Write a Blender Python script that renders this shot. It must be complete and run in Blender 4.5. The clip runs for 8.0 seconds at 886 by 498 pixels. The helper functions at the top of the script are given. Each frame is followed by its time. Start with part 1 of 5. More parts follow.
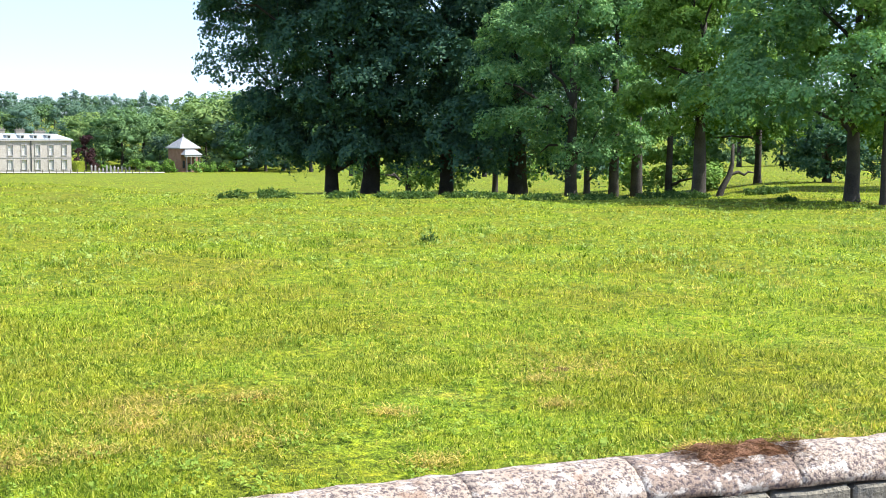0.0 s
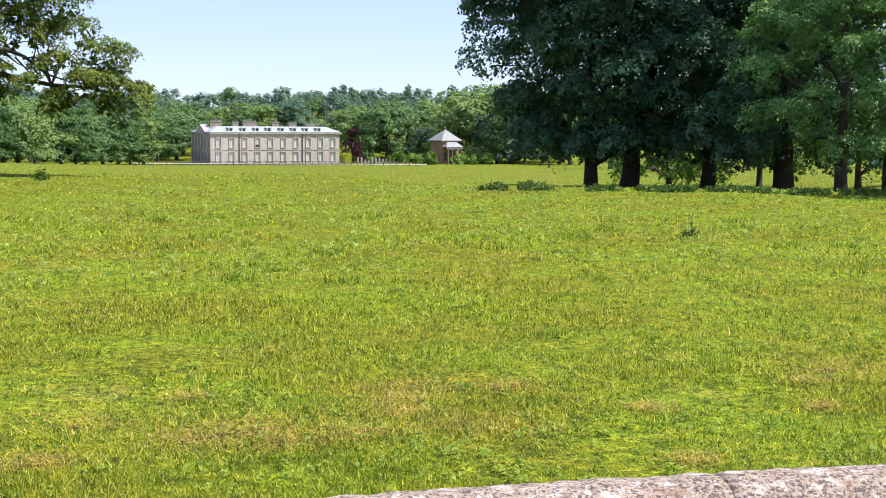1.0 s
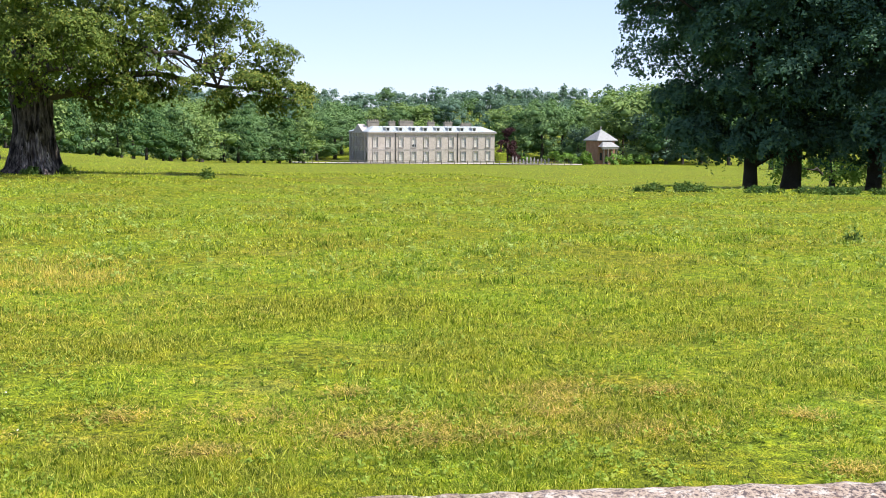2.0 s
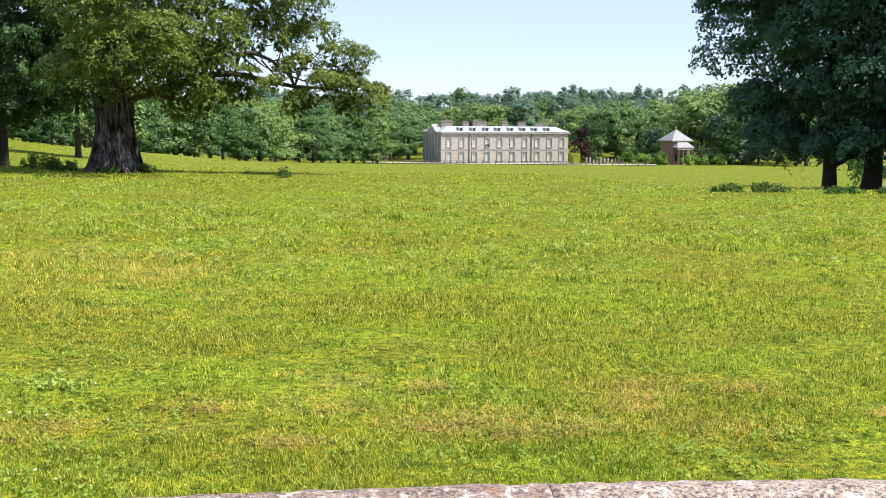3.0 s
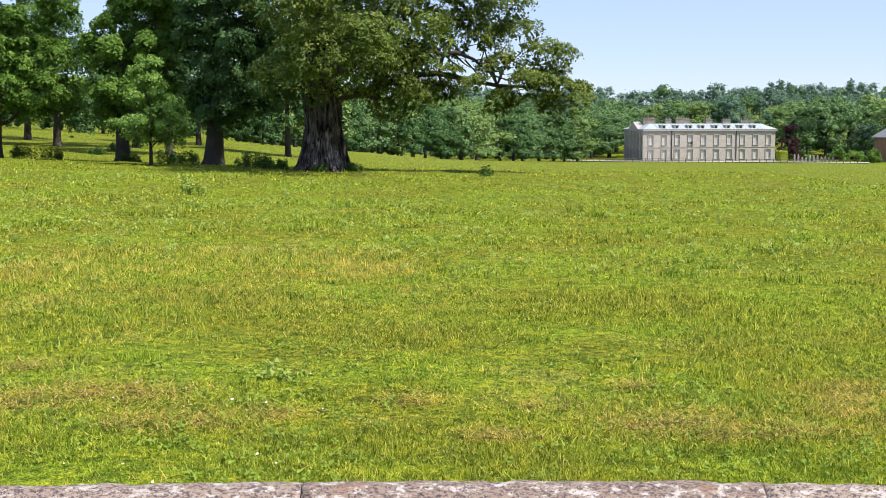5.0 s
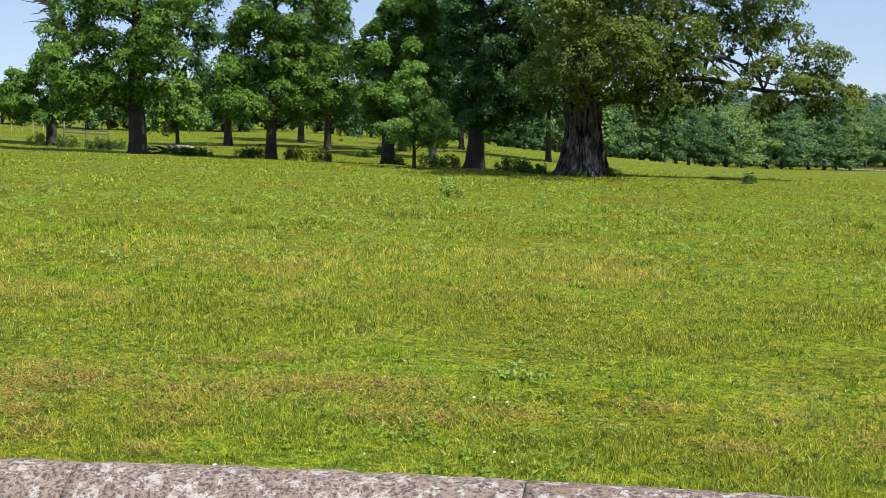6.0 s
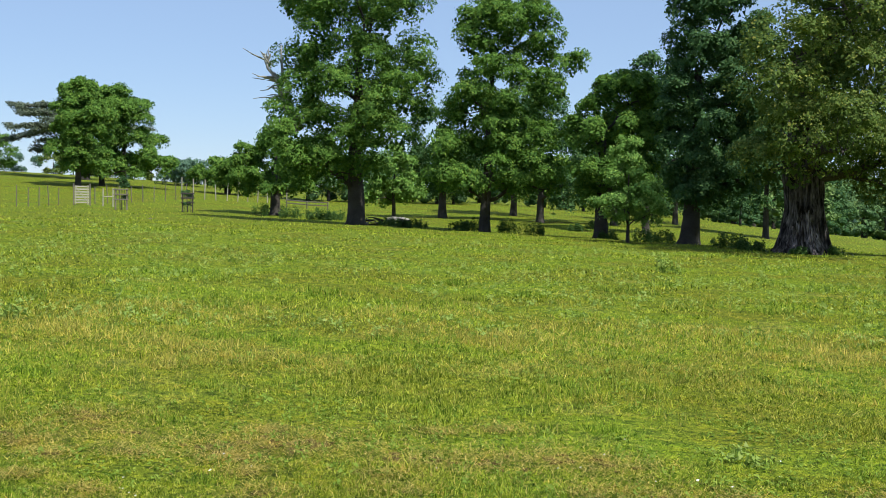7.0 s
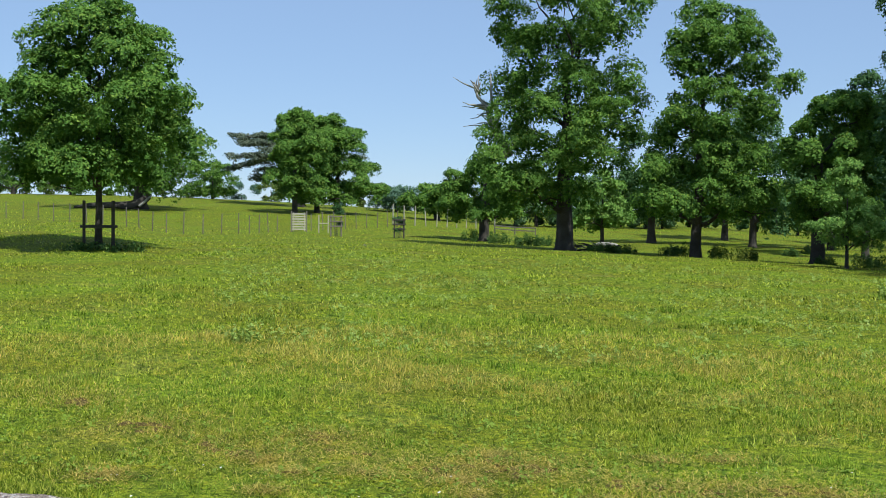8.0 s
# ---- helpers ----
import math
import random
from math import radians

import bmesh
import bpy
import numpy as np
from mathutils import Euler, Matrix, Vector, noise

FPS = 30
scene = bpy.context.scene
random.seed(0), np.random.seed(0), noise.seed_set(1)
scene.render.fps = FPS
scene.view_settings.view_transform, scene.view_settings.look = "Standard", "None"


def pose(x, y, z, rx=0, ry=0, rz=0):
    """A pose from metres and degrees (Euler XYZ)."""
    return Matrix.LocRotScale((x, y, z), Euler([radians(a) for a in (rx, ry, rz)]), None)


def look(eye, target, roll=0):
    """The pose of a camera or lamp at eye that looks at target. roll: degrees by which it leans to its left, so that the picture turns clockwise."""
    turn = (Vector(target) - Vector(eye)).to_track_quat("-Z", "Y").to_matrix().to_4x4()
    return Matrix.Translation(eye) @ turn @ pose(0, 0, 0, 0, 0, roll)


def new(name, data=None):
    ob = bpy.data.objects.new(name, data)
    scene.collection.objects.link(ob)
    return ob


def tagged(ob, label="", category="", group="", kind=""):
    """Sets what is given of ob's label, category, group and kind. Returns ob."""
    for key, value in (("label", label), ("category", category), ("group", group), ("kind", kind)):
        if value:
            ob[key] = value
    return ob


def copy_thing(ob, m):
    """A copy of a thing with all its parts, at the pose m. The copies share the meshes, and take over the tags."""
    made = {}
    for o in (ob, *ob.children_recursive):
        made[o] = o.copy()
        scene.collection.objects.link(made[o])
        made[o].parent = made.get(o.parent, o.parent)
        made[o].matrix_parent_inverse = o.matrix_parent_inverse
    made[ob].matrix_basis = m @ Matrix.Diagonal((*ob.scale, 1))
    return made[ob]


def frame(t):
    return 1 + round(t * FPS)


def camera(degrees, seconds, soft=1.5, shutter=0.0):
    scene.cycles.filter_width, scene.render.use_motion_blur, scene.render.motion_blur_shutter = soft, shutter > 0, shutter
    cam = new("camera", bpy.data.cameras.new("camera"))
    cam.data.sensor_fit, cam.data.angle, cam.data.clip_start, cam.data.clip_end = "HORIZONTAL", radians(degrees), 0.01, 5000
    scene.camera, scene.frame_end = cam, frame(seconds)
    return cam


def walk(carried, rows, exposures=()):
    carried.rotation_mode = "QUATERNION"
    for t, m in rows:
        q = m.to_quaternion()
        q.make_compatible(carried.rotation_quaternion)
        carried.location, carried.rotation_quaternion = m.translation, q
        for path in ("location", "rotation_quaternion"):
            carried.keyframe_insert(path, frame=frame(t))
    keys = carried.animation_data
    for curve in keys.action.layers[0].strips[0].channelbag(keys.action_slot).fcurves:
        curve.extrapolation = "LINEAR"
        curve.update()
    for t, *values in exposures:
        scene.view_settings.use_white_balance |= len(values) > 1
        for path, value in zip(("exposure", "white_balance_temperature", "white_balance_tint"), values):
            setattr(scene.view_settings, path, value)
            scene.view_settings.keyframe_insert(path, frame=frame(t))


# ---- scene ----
# A handheld pan across a park: metres, eye 2.5 m above the meadow; rows: t, x, y, z, yaw, pitch, roll
PATH = [
    (0, 0.185, 0.295, 2.492, -22.15, -5.26, -0.46),
    (0.5, 0.160, 0.276, 2.495, -14.79, -5.49, -0.32),
    (1, 0.149, 0.269, 2.496, -10.53, -5.67, -0.36),
    (1.5, 0.136, 0.241, 2.507, -6.50, -5.69, -0.27),
    (2, 0.114, 0.126, 2.530, -3.57, -5.73, -0.35),
    (2.2, 0.118, 0.122, 2.539, -2.61, -5.75, -0.29),
    (3.3, 0.005, 0.011, 2.494, 0.05, -5.74, -0.53),
    (3.5, -0.000, -0.000, 2.500, -0.00, -5.75, -0.78),
    (4, 0.002, -0.008, 2.497, 0.06, -5.78, -0.76),
    (4.5, -0.005, -0.046, 2.506, 1.50, -5.83, -0.64),
    (5, -0.022, -0.087, 2.508, 8.74, -5.84, 0.07),
    (5.2, -0.028, -0.100, 2.508, 11.44, -5.89, 0.26),
    (6.3, 0.125, -0.027, 2.471, 23.41, -4.94, -0.48),
    (6.5, 0.091, -0.052, 2.478, 25.25, -3.92, -0.58),
    (7, -0.022, -0.079, 2.486, 29.92, -2.39, -0.82),
    (7.5, -0.075, -0.232, 2.513, 34.42, -1.84, -0.75),
    (8, 0.023, -0.433, 2.552, 39.21, -1.38, -0.46),
]
cam = camera(38.45, 8.0, soft=0.5)
walk(cam, [(t, pose(x, y, z, pitch, 0, yaw) @ pose(0, 0, 0, 90, roll, 0)) for t, x, y, z, yaw, pitch, roll in PATH],
     exposures=[(0.0, 1.50, 6050, 11), (0.3, 1.46, 6100, 11), (0.6, 1.06, 6250, 16), (1.5, 1.08, 6300, 16), (3.5, 1.14, 6400, 16), (4.5, 1.12, 6350, 16), (5.2, 0.78, 6250, 14), (6.5, 0.58, 6100, 9), (8.0, 0.41, 5750, 4)])

# ---- world and sun ----
SUN_AZ, SUN_EL = 108.0, 53.0      # bearing clockwise from the +y axis
world = bpy.data.worlds.new("sky")
scene.world = world
world.use_nodes = True
wn = world.node_tree.nodes
sky = wn.new("ShaderNodeTexSky")
sky.sky_type, sky.sun_disc = "NISHITA", False
sky.sun_elevation, sky.sun_rotation = radians(SUN_EL), radians(SUN_AZ)
sky.air_density, sky.dust_density, sky.ozone_density = 0.8, 0.0, 2.6
haze = wn.new("ShaderNodeMix")      # a thin, even summer haze over the whole sky
haze.data_type = "RGBA"
haze.inputs["Factor"].default_value = 0.55
haze.inputs["B"].default_value = (4.15, 5.1, 7.1, 1.0)
world.node_tree.links.new(sky.outputs["Color"], haze.inputs["A"])
world.node_tree.links.new(haze.outputs["Result"], wn["Background"].inputs["Color"])
wn["Background"].inputs["Strength"].default_value = 0.080
sun = new("sun", bpy.data.lights.new("sun", "SUN"))
sun.data.energy, sun.data.angle, sun.data.color = 4.12, radians(0.55), (1.0, 0.95, 0.86)
sun_way = Vector((math.sin(radians(SUN_AZ)) * math.cos(radians(SUN_EL)), math.cos(radians(SUN_AZ)) * math.cos(radians(SUN_EL)), math.sin(radians(SUN_EL))))
sun.matrix_world = look(sun_way * 100, (0, 0, 0))


# ---- materials ----
def node_material(name, rough=0.8, spec=0.3):
    m = bpy.data.materials.new(name)
    m.use_nodes = True
    b = m.node_tree.nodes["Principled BSDF"]
    b.inputs["Roughness"].default_value = rough
    b.inputs["Specular IOR Level"].default_value = spec
    return m, m.node_tree.nodes, m.node_tree.links, b


def noise_node(nodes, links, scale, detail=4.0, coords=None, rough=0.55):
    n = nodes.new("ShaderNodeTexNoise")
    n.inputs["Scale"].default_value, n.inputs["Detail"].default_value, n.inputs["Roughness"].default_value = scale, detail, rough
    if coords is not None:
        links.new(coords, n.inputs["Vector"])
    return n.outputs["Fac"]


def ramp_node(nodes, links, fac, stops):
    r = nodes.new("ShaderNodeValToRGB")
    while len(r.color_ramp.elements) < len(stops):
        r.color_ramp.elements.new(0.5)
    for e, (p, c) in zip(r.color_ramp.elements, stops):
        e.position, e.color = p, (*c, 1.0) if len(c) == 3 else c
    links.new(fac, r.inputs["Fac"])
    return r.outputs["Color"]


def mix_node(nodes, links, fac, a, b, kind="MIX"):
    m = nodes.new("ShaderNodeMix")
    m.data_type, m.blend_type = "RGBA", kind
    for sock, v in ((m.inputs["Factor"], fac), (m.inputs["A"], a), (m.inputs["B"], b)):
        if isinstance(v, (int, float)):
            sock.default_value = v
        elif isinstance(v, tuple):
            sock.default_value = (*v, 1.0)
        else:
            links.new(v, sock)
    return m.outputs["Result"]


def bump_node(nodes, links, height, bsdf, strength=0.4, distance=0.02):
    b = nodes.new("ShaderNodeBump")
    b.inputs["Strength"].default_value, b.inputs["Distance"].default_value = strength, distance
    links.new(height, b.inputs["Height"])
    links.new(b.outputs["Normal"], bsdf.inputs["Normal"])


def mottled(name, dark, light, scale, fine=None, rough=0.85, bump=0.4, depth=0.02, spec=0.2):
    """A surface between two colours, in patches and in grain."""
    m, n, l, b = node_material(name, rough, spec)
    pos = n.new("ShaderNodeTexCoord").outputs["Object"]
    broad, grain = noise_node(n, l, scale, 5.0, pos), noise_node(n, l, fine or scale * 9, 4.0, pos, 0.65)
    c = ramp_node(n, l, broad, [(0.3, dark), (0.7, light)])
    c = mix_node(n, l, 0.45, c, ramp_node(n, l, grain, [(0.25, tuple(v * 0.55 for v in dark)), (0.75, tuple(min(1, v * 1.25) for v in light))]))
    l.new(c, b.inputs["Base Color"])
    bump_node(n, l, grain, b, bump, depth)
    return m


INNER_SHADE = {}      # crown filler in its leaf's darker half, so gaps look shaded; by leaf name


def leaf_material(name, dark, light, tint=(0.30, 0.28, 0.05), through_light=0.25):
    """Leaves: each island has its own shade; light passes through them."""
    m, n, l, b = node_material(name, 0.65, 0.1)
    rnd = n.new("ShaderNodeNewGeometry").outputs["Random Per Island"]
    pos = n.new("ShaderNodeTexCoord").outputs["Object"]
    patch = noise_node(n, l, 0.35, 3.0, pos)
    c = ramp_node(n, l, rnd, [(0.0, dark), (0.75, light), (1.0, tint)])
    c = mix_node(n, l, ramp_node(n, l, patch, [(0.35, (0, 0, 0)), (0.7, (0.55, 0.55, 0.55))]), c, light)
    l.new(c, b.inputs["Base Color"])
    t = n.new("ShaderNodeBsdfTranslucent")
    warm = mix_node(n, l, 1.0, c, (1.0, 1.12, 0.7), "MULTIPLY")
    l.new(warm, t.inputs["Color"])
    s = n.new("ShaderNodeMixShader")
    s.inputs["Fac"].default_value = through_light
    l.new(b.outputs["BSDF"], s.inputs[1])
    l.new(t.outputs["BSDF"], s.inputs[2])
    l.new(s.outputs["Shader"], n["Material Output"].inputs["Surface"])
    # the filler keeps to the darker colours: shade deep in the crown, painted
    INNER_SHADE[name] = mottled(name + "_mass", dark, tuple((a + b) / 2 for a, b in zip(dark, light)), 2.2, 9.0, 0.95, 1.0, 0.35, 0.02)
    return m


def meadow_colour(n, l, vector, greens):
    """Patches of fresh, dull and strawy grass, the same for the soil sheet and the blades."""
    dull, fresh, straw = greens
    flat = n.new("ShaderNodeMapping")
    flat.inputs["Scale"].default_value = (1, 1, 0.0)
    l.new(vector, flat.inputs["Vector"])
    v = flat.outputs["Vector"]
    c = ramp_node(n, l, noise_node(n, l, 0.32, 4.0, v), [(0.40, dull), (0.60, fresh)])
    dry = ramp_node(n, l, noise_node(n, l, 0.55, 5.0, v, 0.65), [(0.56, (0, 0, 0)), (0.76, (0.75, 0.75, 0.75))])
    c = mix_node(n, l, dry, c, straw)
    tuft = ramp_node(n, l, noise_node(n, l, 2.6, 5.0, v, 0.7), [(0.36, (0.52, 0.62, 0.6)), (0.5, (0.95, 1.0, 1.0)), (0.66, (1.32, 1.16, 1.1))])
    c = mix_node(n, l, 1.0, c, tuft, "MULTIPLY")
    wisp = ramp_node(n, l, noise_node(n, l, 8.5, 4.0, v, 0.7), [(0.36, (0.50, 0.58, 0.55)), (0.5, (1.0, 1.0, 1.0)), (0.64, (1.38, 1.3, 1.25))])
    c = mix_node(n, l, 1.0, c, wisp, "MULTIPLY")
    return c, v


GREENS = ((0.190, 0.205, 0.014), (0.196, 0.262, 0.014), (0.34, 0.30, 0.07))


def ground_material():
    m, n, l, b = node_material("meadow_turf", 0.95, 0.1)
    pos = n.new("ShaderNodeNewGeometry").outputs["Position"]
    c, v = meadow_colour(n, l, pos, tuple(tuple(k * 0.86 for k in g) for g in GREENS))
    fine = noise_node(n, l, 11.0, 6.0, v, 0.75)
    c = mix_node(n, l, 1.0, c, ramp_node(n, l, fine, [(0.36, (0.22, 0.25, 0.22)), (0.5, (0.95, 0.95, 0.95)), (0.66, (1.4, 1.3, 1.25))]), "MULTIPLY")
    strand = noise_node(n, l, 48.0, 3.0, v, 0.6)
    c = mix_node(n, l, 1.0, c, ramp_node(n, l, strand, [(0.40, (0.35, 0.40, 0.35)), (0.5, (0.95, 0.95, 0.95)), (0.60, (1.5, 1.4, 1.3))]), "MULTIPLY")
    l.new(c, b.inputs["Base Color"])
    bump_node(n, l, noise_node(n, l, 3.0, 6.0, pos, 0.7), b, 0.6, 0.12)
    return m


def blade_material(name, greens, tip, contrast=1.0):
    m, n, l, b = node_material(name, 0.6, 0.15)
    geo = n.new("ShaderNodeNewGeometry")
    c, v = meadow_colour(n, l, geo.outputs["Position"], greens)
    c = mix_node(n, l, ramp_node(n, l, geo.outputs["Random Per Island"], [(0.0, (0.0, 0.0, 0.0)), (0.55, (0.12, 0.12, 0.12)), (1.0, (0.9, 0.9, 0.9))]), c, tip)
    c = mix_node(n, l, 1.0, c, ramp_node(n, l, geo.outputs["Random Per Island"], [(p, tuple(1 + (k - 1) * contrast for k in t)) for p, t in ((0.0, (0.20, 0.28, 0.24)), (0.25, (0.56, 0.67, 0.6)), (0.55, (1.0, 1.02, 1.0)), (1.0, (1.5, 1.42, 1.4)))]), "MULTIPLY")
    l.new(c, b.inputs["Base Color"])
    t = n.new("ShaderNodeBsdfTranslucent")
    l.new(c, t.inputs["Color"])
    s = n.new("ShaderNodeMixShader")
    s.inputs["Fac"].default_value = 0.5
    l.new(b.outputs["BSDF"], s.inputs[1])
    l.new(t.outputs["BSDF"], s.inputs[2])
    l.new(s.outputs["Shader"], n["Material Output"].inputs["Surface"])
    return m


TURF = ground_material()
GRASS = blade_material("grass_blade", ((0.345, 0.37, 0.022), (0.345, 0.43, 0.022), (0.52, 0.47, 0.10)), (0.50, 0.52, 0.08))
SWARD = blade_material("grazed_blade", ((0.285, 0.305, 0.016), (0.275, 0.355, 0.015), (0.44, 0.39, 0.085)), (0.52, 0.52, 0.10))
STALK = blade_material("seeding_grass", ((0.37, 0.38, 0.04), (0.37, 0.41, 0.04), (0.50, 0.42, 0.08)), (0.58, 0.48, 0.11), 0.45)
TUSSOCK = blade_material("tussock_blade", ((0.22, 0.30, 0.024), (0.25, 0.37, 0.024), (0.34, 0.36, 0.06)), (0.40, 0.46, 0.07))
STRAW = blade_material("dry_straw", ((0.54, 0.43, 0.075), (0.60, 0.48, 0.09), (0.66, 0.52, 0.11)), (0.72, 0.60, 0.16), 0.45)
TRODDEN = blade_material("trodden_straw", ((0.46, 0.345, 0.07), (0.50, 0.38, 0.085), (0.56, 0.43, 0.10)), (0.66, 0.53, 0.17), 0.6)
PETAL = mottled("daisy_petal", (0.60, 0.58, 0.50), (0.80, 0.79, 0.74), 9.0, 60.0, 0.7, 0.1, 0.002)
CLOVER = leaf_material("low_weed_leaf", (0.16, 0.24, 0.03), (0.24, 0.33, 0.045), (0.34, 0.38, 0.07))
THISTLE = leaf_material("thistle_leaf", (0.21, 0.29, 0.055), (0.3, 0.38, 0.08), (0.4, 0.44, 0.13))
NETTLE = leaf_material("nettle_leaf", (0.045, 0.092, 0.022), (0.088, 0.155, 0.036), (0.15, 0.21, 0.05))
# its blue is skylight and glare on the shaded clump, put into the colour
LEAF_DARK_SKYLIT = leaf_material("leaf_dark_skylit", (0.042, 0.098, 0.072), (0.08, 0.16, 0.098), (0.14, 0.22, 0.09))
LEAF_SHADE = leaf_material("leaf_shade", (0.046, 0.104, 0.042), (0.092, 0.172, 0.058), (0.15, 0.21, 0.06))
LEAF_OAK = leaf_material("leaf_oak", (0.062, 0.105, 0.024), (0.15, 0.205, 0.04), (0.31, 0.29, 0.06))
LEAF_MID = leaf_material("leaf_green", (0.058, 0.13, 0.026), (0.14, 0.248, 0.038), (0.24, 0.32, 0.05))
LEAF_LIGHT = leaf_material("leaf_light", (0.120, 0.225, 0.048), (0.210, 0.345, 0.070), (0.32, 0.41, 0.09))
# the extra blue in this leaf colour stands for sky glare
LEAF_CHESTNUT = leaf_material("leaf_chestnut", (0.112, 0.235, 0.095), (0.205, 0.365, 0.135), (0.36, 0.47, 0.17))
# distance haze is put into the next two leaf colours: paler and bluer
LEAF_HAZED = leaf_material("leaf_hazed", (0.09, 0.16, 0.12), (0.14, 0.225, 0.15), (0.19, 0.27, 0.15))
LEAF_HAZED_GREEN = leaf_material("leaf_hazed_green", (0.09, 0.165, 0.07), (0.15, 0.245, 0.092), (0.21, 0.3, 0.1))
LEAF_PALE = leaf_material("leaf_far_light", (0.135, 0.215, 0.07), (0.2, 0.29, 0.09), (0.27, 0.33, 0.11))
LEAF_GOLD = leaf_material("leaf_golden", (0.26, 0.33, 0.03), (0.38, 0.44, 0.05), (0.50, 0.50, 0.08))
LEAF_COPPER = leaf_material("leaf_copper", (0.035, 0.018, 0.020), (0.06, 0.028, 0.03), (0.09, 0.04, 0.04))
LEAF_CEDAR = leaf_material("needle_cedar", (0.075, 0.1, 0.065), (0.14, 0.165, 0.11), (0.22, 0.22, 0.14), 0.15)
BARK = mottled("bark", (0.030, 0.025, 0.021), (0.095, 0.083, 0.070), 1.6, 22.0, 0.95, 0.9, 0.05)


def furrowed(name, dark, light, scale, depth):
    """Old bark: deep upright furrows, paler plates between them, grey stains."""
    m, n, l, b = node_material(name, 0.95, 0.1)
    pos = n.new("ShaderNodeTexCoord").outputs["Object"]
    tall = n.new("ShaderNodeMapping")
    tall.inputs["Scale"].default_value = (1, 1, 0.16)
    l.new(pos, tall.inputs["Vector"])
    rib = noise_node(n, l, scale, 5.0, tall.outputs["Vector"], 0.65)
    c = ramp_node(n, l, rib, [(0.40, dark), (0.52, tuple((p + q) / 2.6 for p, q in zip(dark, light))), (0.66, light)])
    stain = ramp_node(n, l, noise_node(n, l, 1.3, 4.0, pos, 0.6), [(0.35, (0.45, 0.42, 0.42)), (0.65, (1.15, 1.12, 1.12))])
    l.new(mix_node(n, l, 1.0, c, stain, "MULTIPLY"), b.inputs["Base Color"])
    bump_node(n, l, rib, b, 1.0, depth)
    return m


BARK_OLD = furrowed("old_bark", (0.016, 0.013, 0.012), (0.25, 0.215, 0.19), 7.0, 0.12)
TORN = furrowed("torn_wood", (0.06, 0.045, 0.042), (0.46, 0.40, 0.38), 9.0, 0.05)
DEAD_WOOD = mottled("dead_wood", (0.20, 0.18, 0.15), (0.44, 0.41, 0.35), 2.0, 20.0, 0.9, 0.6, 0.03)


# ---- the lie of the land ----
def ease(u):
    u = np.clip(u, 0.0, 1.0)
    return u * u * (3 - 2 * u)


VALLEY = ((0, 0), (40, 0.02), (60, 0.0), (75, -0.6), (110, -2.3), (390, -10.6), (440, -11.2), (520, -7), (760, 9), (900, 11), (4000, 11))
DIP = ((0, 0), (46, 0.05), (52, -0.05), (62, -0.85), (75, -1.0), (90, -0.85), (112, -0.2), (125, 0), (4000, 0))
HILL = ((0, 0), (12, 0.05), (30, 0.75), (50, 1.3), (80, 1.36), (100, 1.5), (120, 2.3), (140, 3.4), (150, 3.85), (190, 5.5), (215, 5.95), (260, 6.2), (4000, 6.6))
SLOPE = ((0, 0), (80, 0), (100, 0.5), (150, 1.0), (200, 0.95), (265, 0.5), (330, 0), (4000, 0))
SLOPE_AT = ((-180, 0), (-36, 0), (-31, 0.9), (-28, 1.4), (-19, 1.8), (-15.5, 1.25), (-12, 1.0), (-8, 0.3), (-5, 0), (180, 0))
KNOLL = ((0, 0), (48, 0), (58, 0.5), (72, 0.65), (95, 0.5), (115, 0.2), (130, 0), (4000, 0))
RIGHT = ((0, 0), (45, 0.05), (60, -0.1), (120, -0.8), (210, -2.2), (300, -3.0), (700, 4.0), (4000, 8.0))


def profile(r, rows):
    return np.interp(r, [k[0] for k in rows], [k[1] for k in rows])


def ground_z(x, y):
    """Height of the ground; takes numbers or arrays."""
    r, az = np.hypot(x, y), np.degrees(np.arctan2(x, y))
    front = ease((165 - np.abs(az)) / 60)
    left, right = ease(-az / 56), ease((az - 22) / 18)
    z = profile(r, VALLEY) * (1 - left) * (1 - right) + profile(r, HILL) * left + profile(r, RIGHT) * right
    z = z + profile(r, DIP) * ease((az - 4) / 9) * (1 - ease((az - 30) / 8))
    z = z + profile(r, SLOPE) * profile(az, SLOPE_AT)
    z = z + profile(r, KNOLL) * ease((-az - 51) / 4)
    swell = 0.035 * np.sin(x * 0.9 + 1.3 * np.sin(y * 0.31)) * np.sin(y * 0.7 + 0.5) + 0.02 * np.sin(x * 2.3 + y * 1.1)
    return z * front + swell * ease((r - 5) / 5) * ease((400 - r) / 300)


def place(az, r, sink=0.0):
    """The point of the ground at a bearing and distance from the viewpoint."""
    x, y = r * math.sin(radians(az)), r * math.cos(radians(az))
    return Vector((x, y, float(ground_z(x, y)) - sink))


# ---- mesh helpers ----
def mesh_of(name, verts, faces, material, smooth=False):
    """A mesh from vertex and face arrays."""
    me = bpy.data.meshes.new(name)
    me.from_pydata([tuple(v) for v in verts] if not isinstance(verts, np.ndarray) else verts.tolist(), [], faces if isinstance(faces, list) else faces.tolist())
    me.materials.append(material)
    if smooth:
        me.polygons.foreach_set("use_smooth", [True] * len(me.polygons))
    me.update()
    return me


def child(name, me, parent, label="", at=None):
    ob = new(name, me)
    ob.parent = parent
    if at is not None:
        ob.matrix_basis = at
    return tagged(ob, label)


def part(name, bm, material, parent, label="", at=None):
    me = bpy.data.meshes.new(name)
    bm.to_mesh(me)
    bm.free()
    me.materials.append(material)
    return child(name, me, parent, label, at)


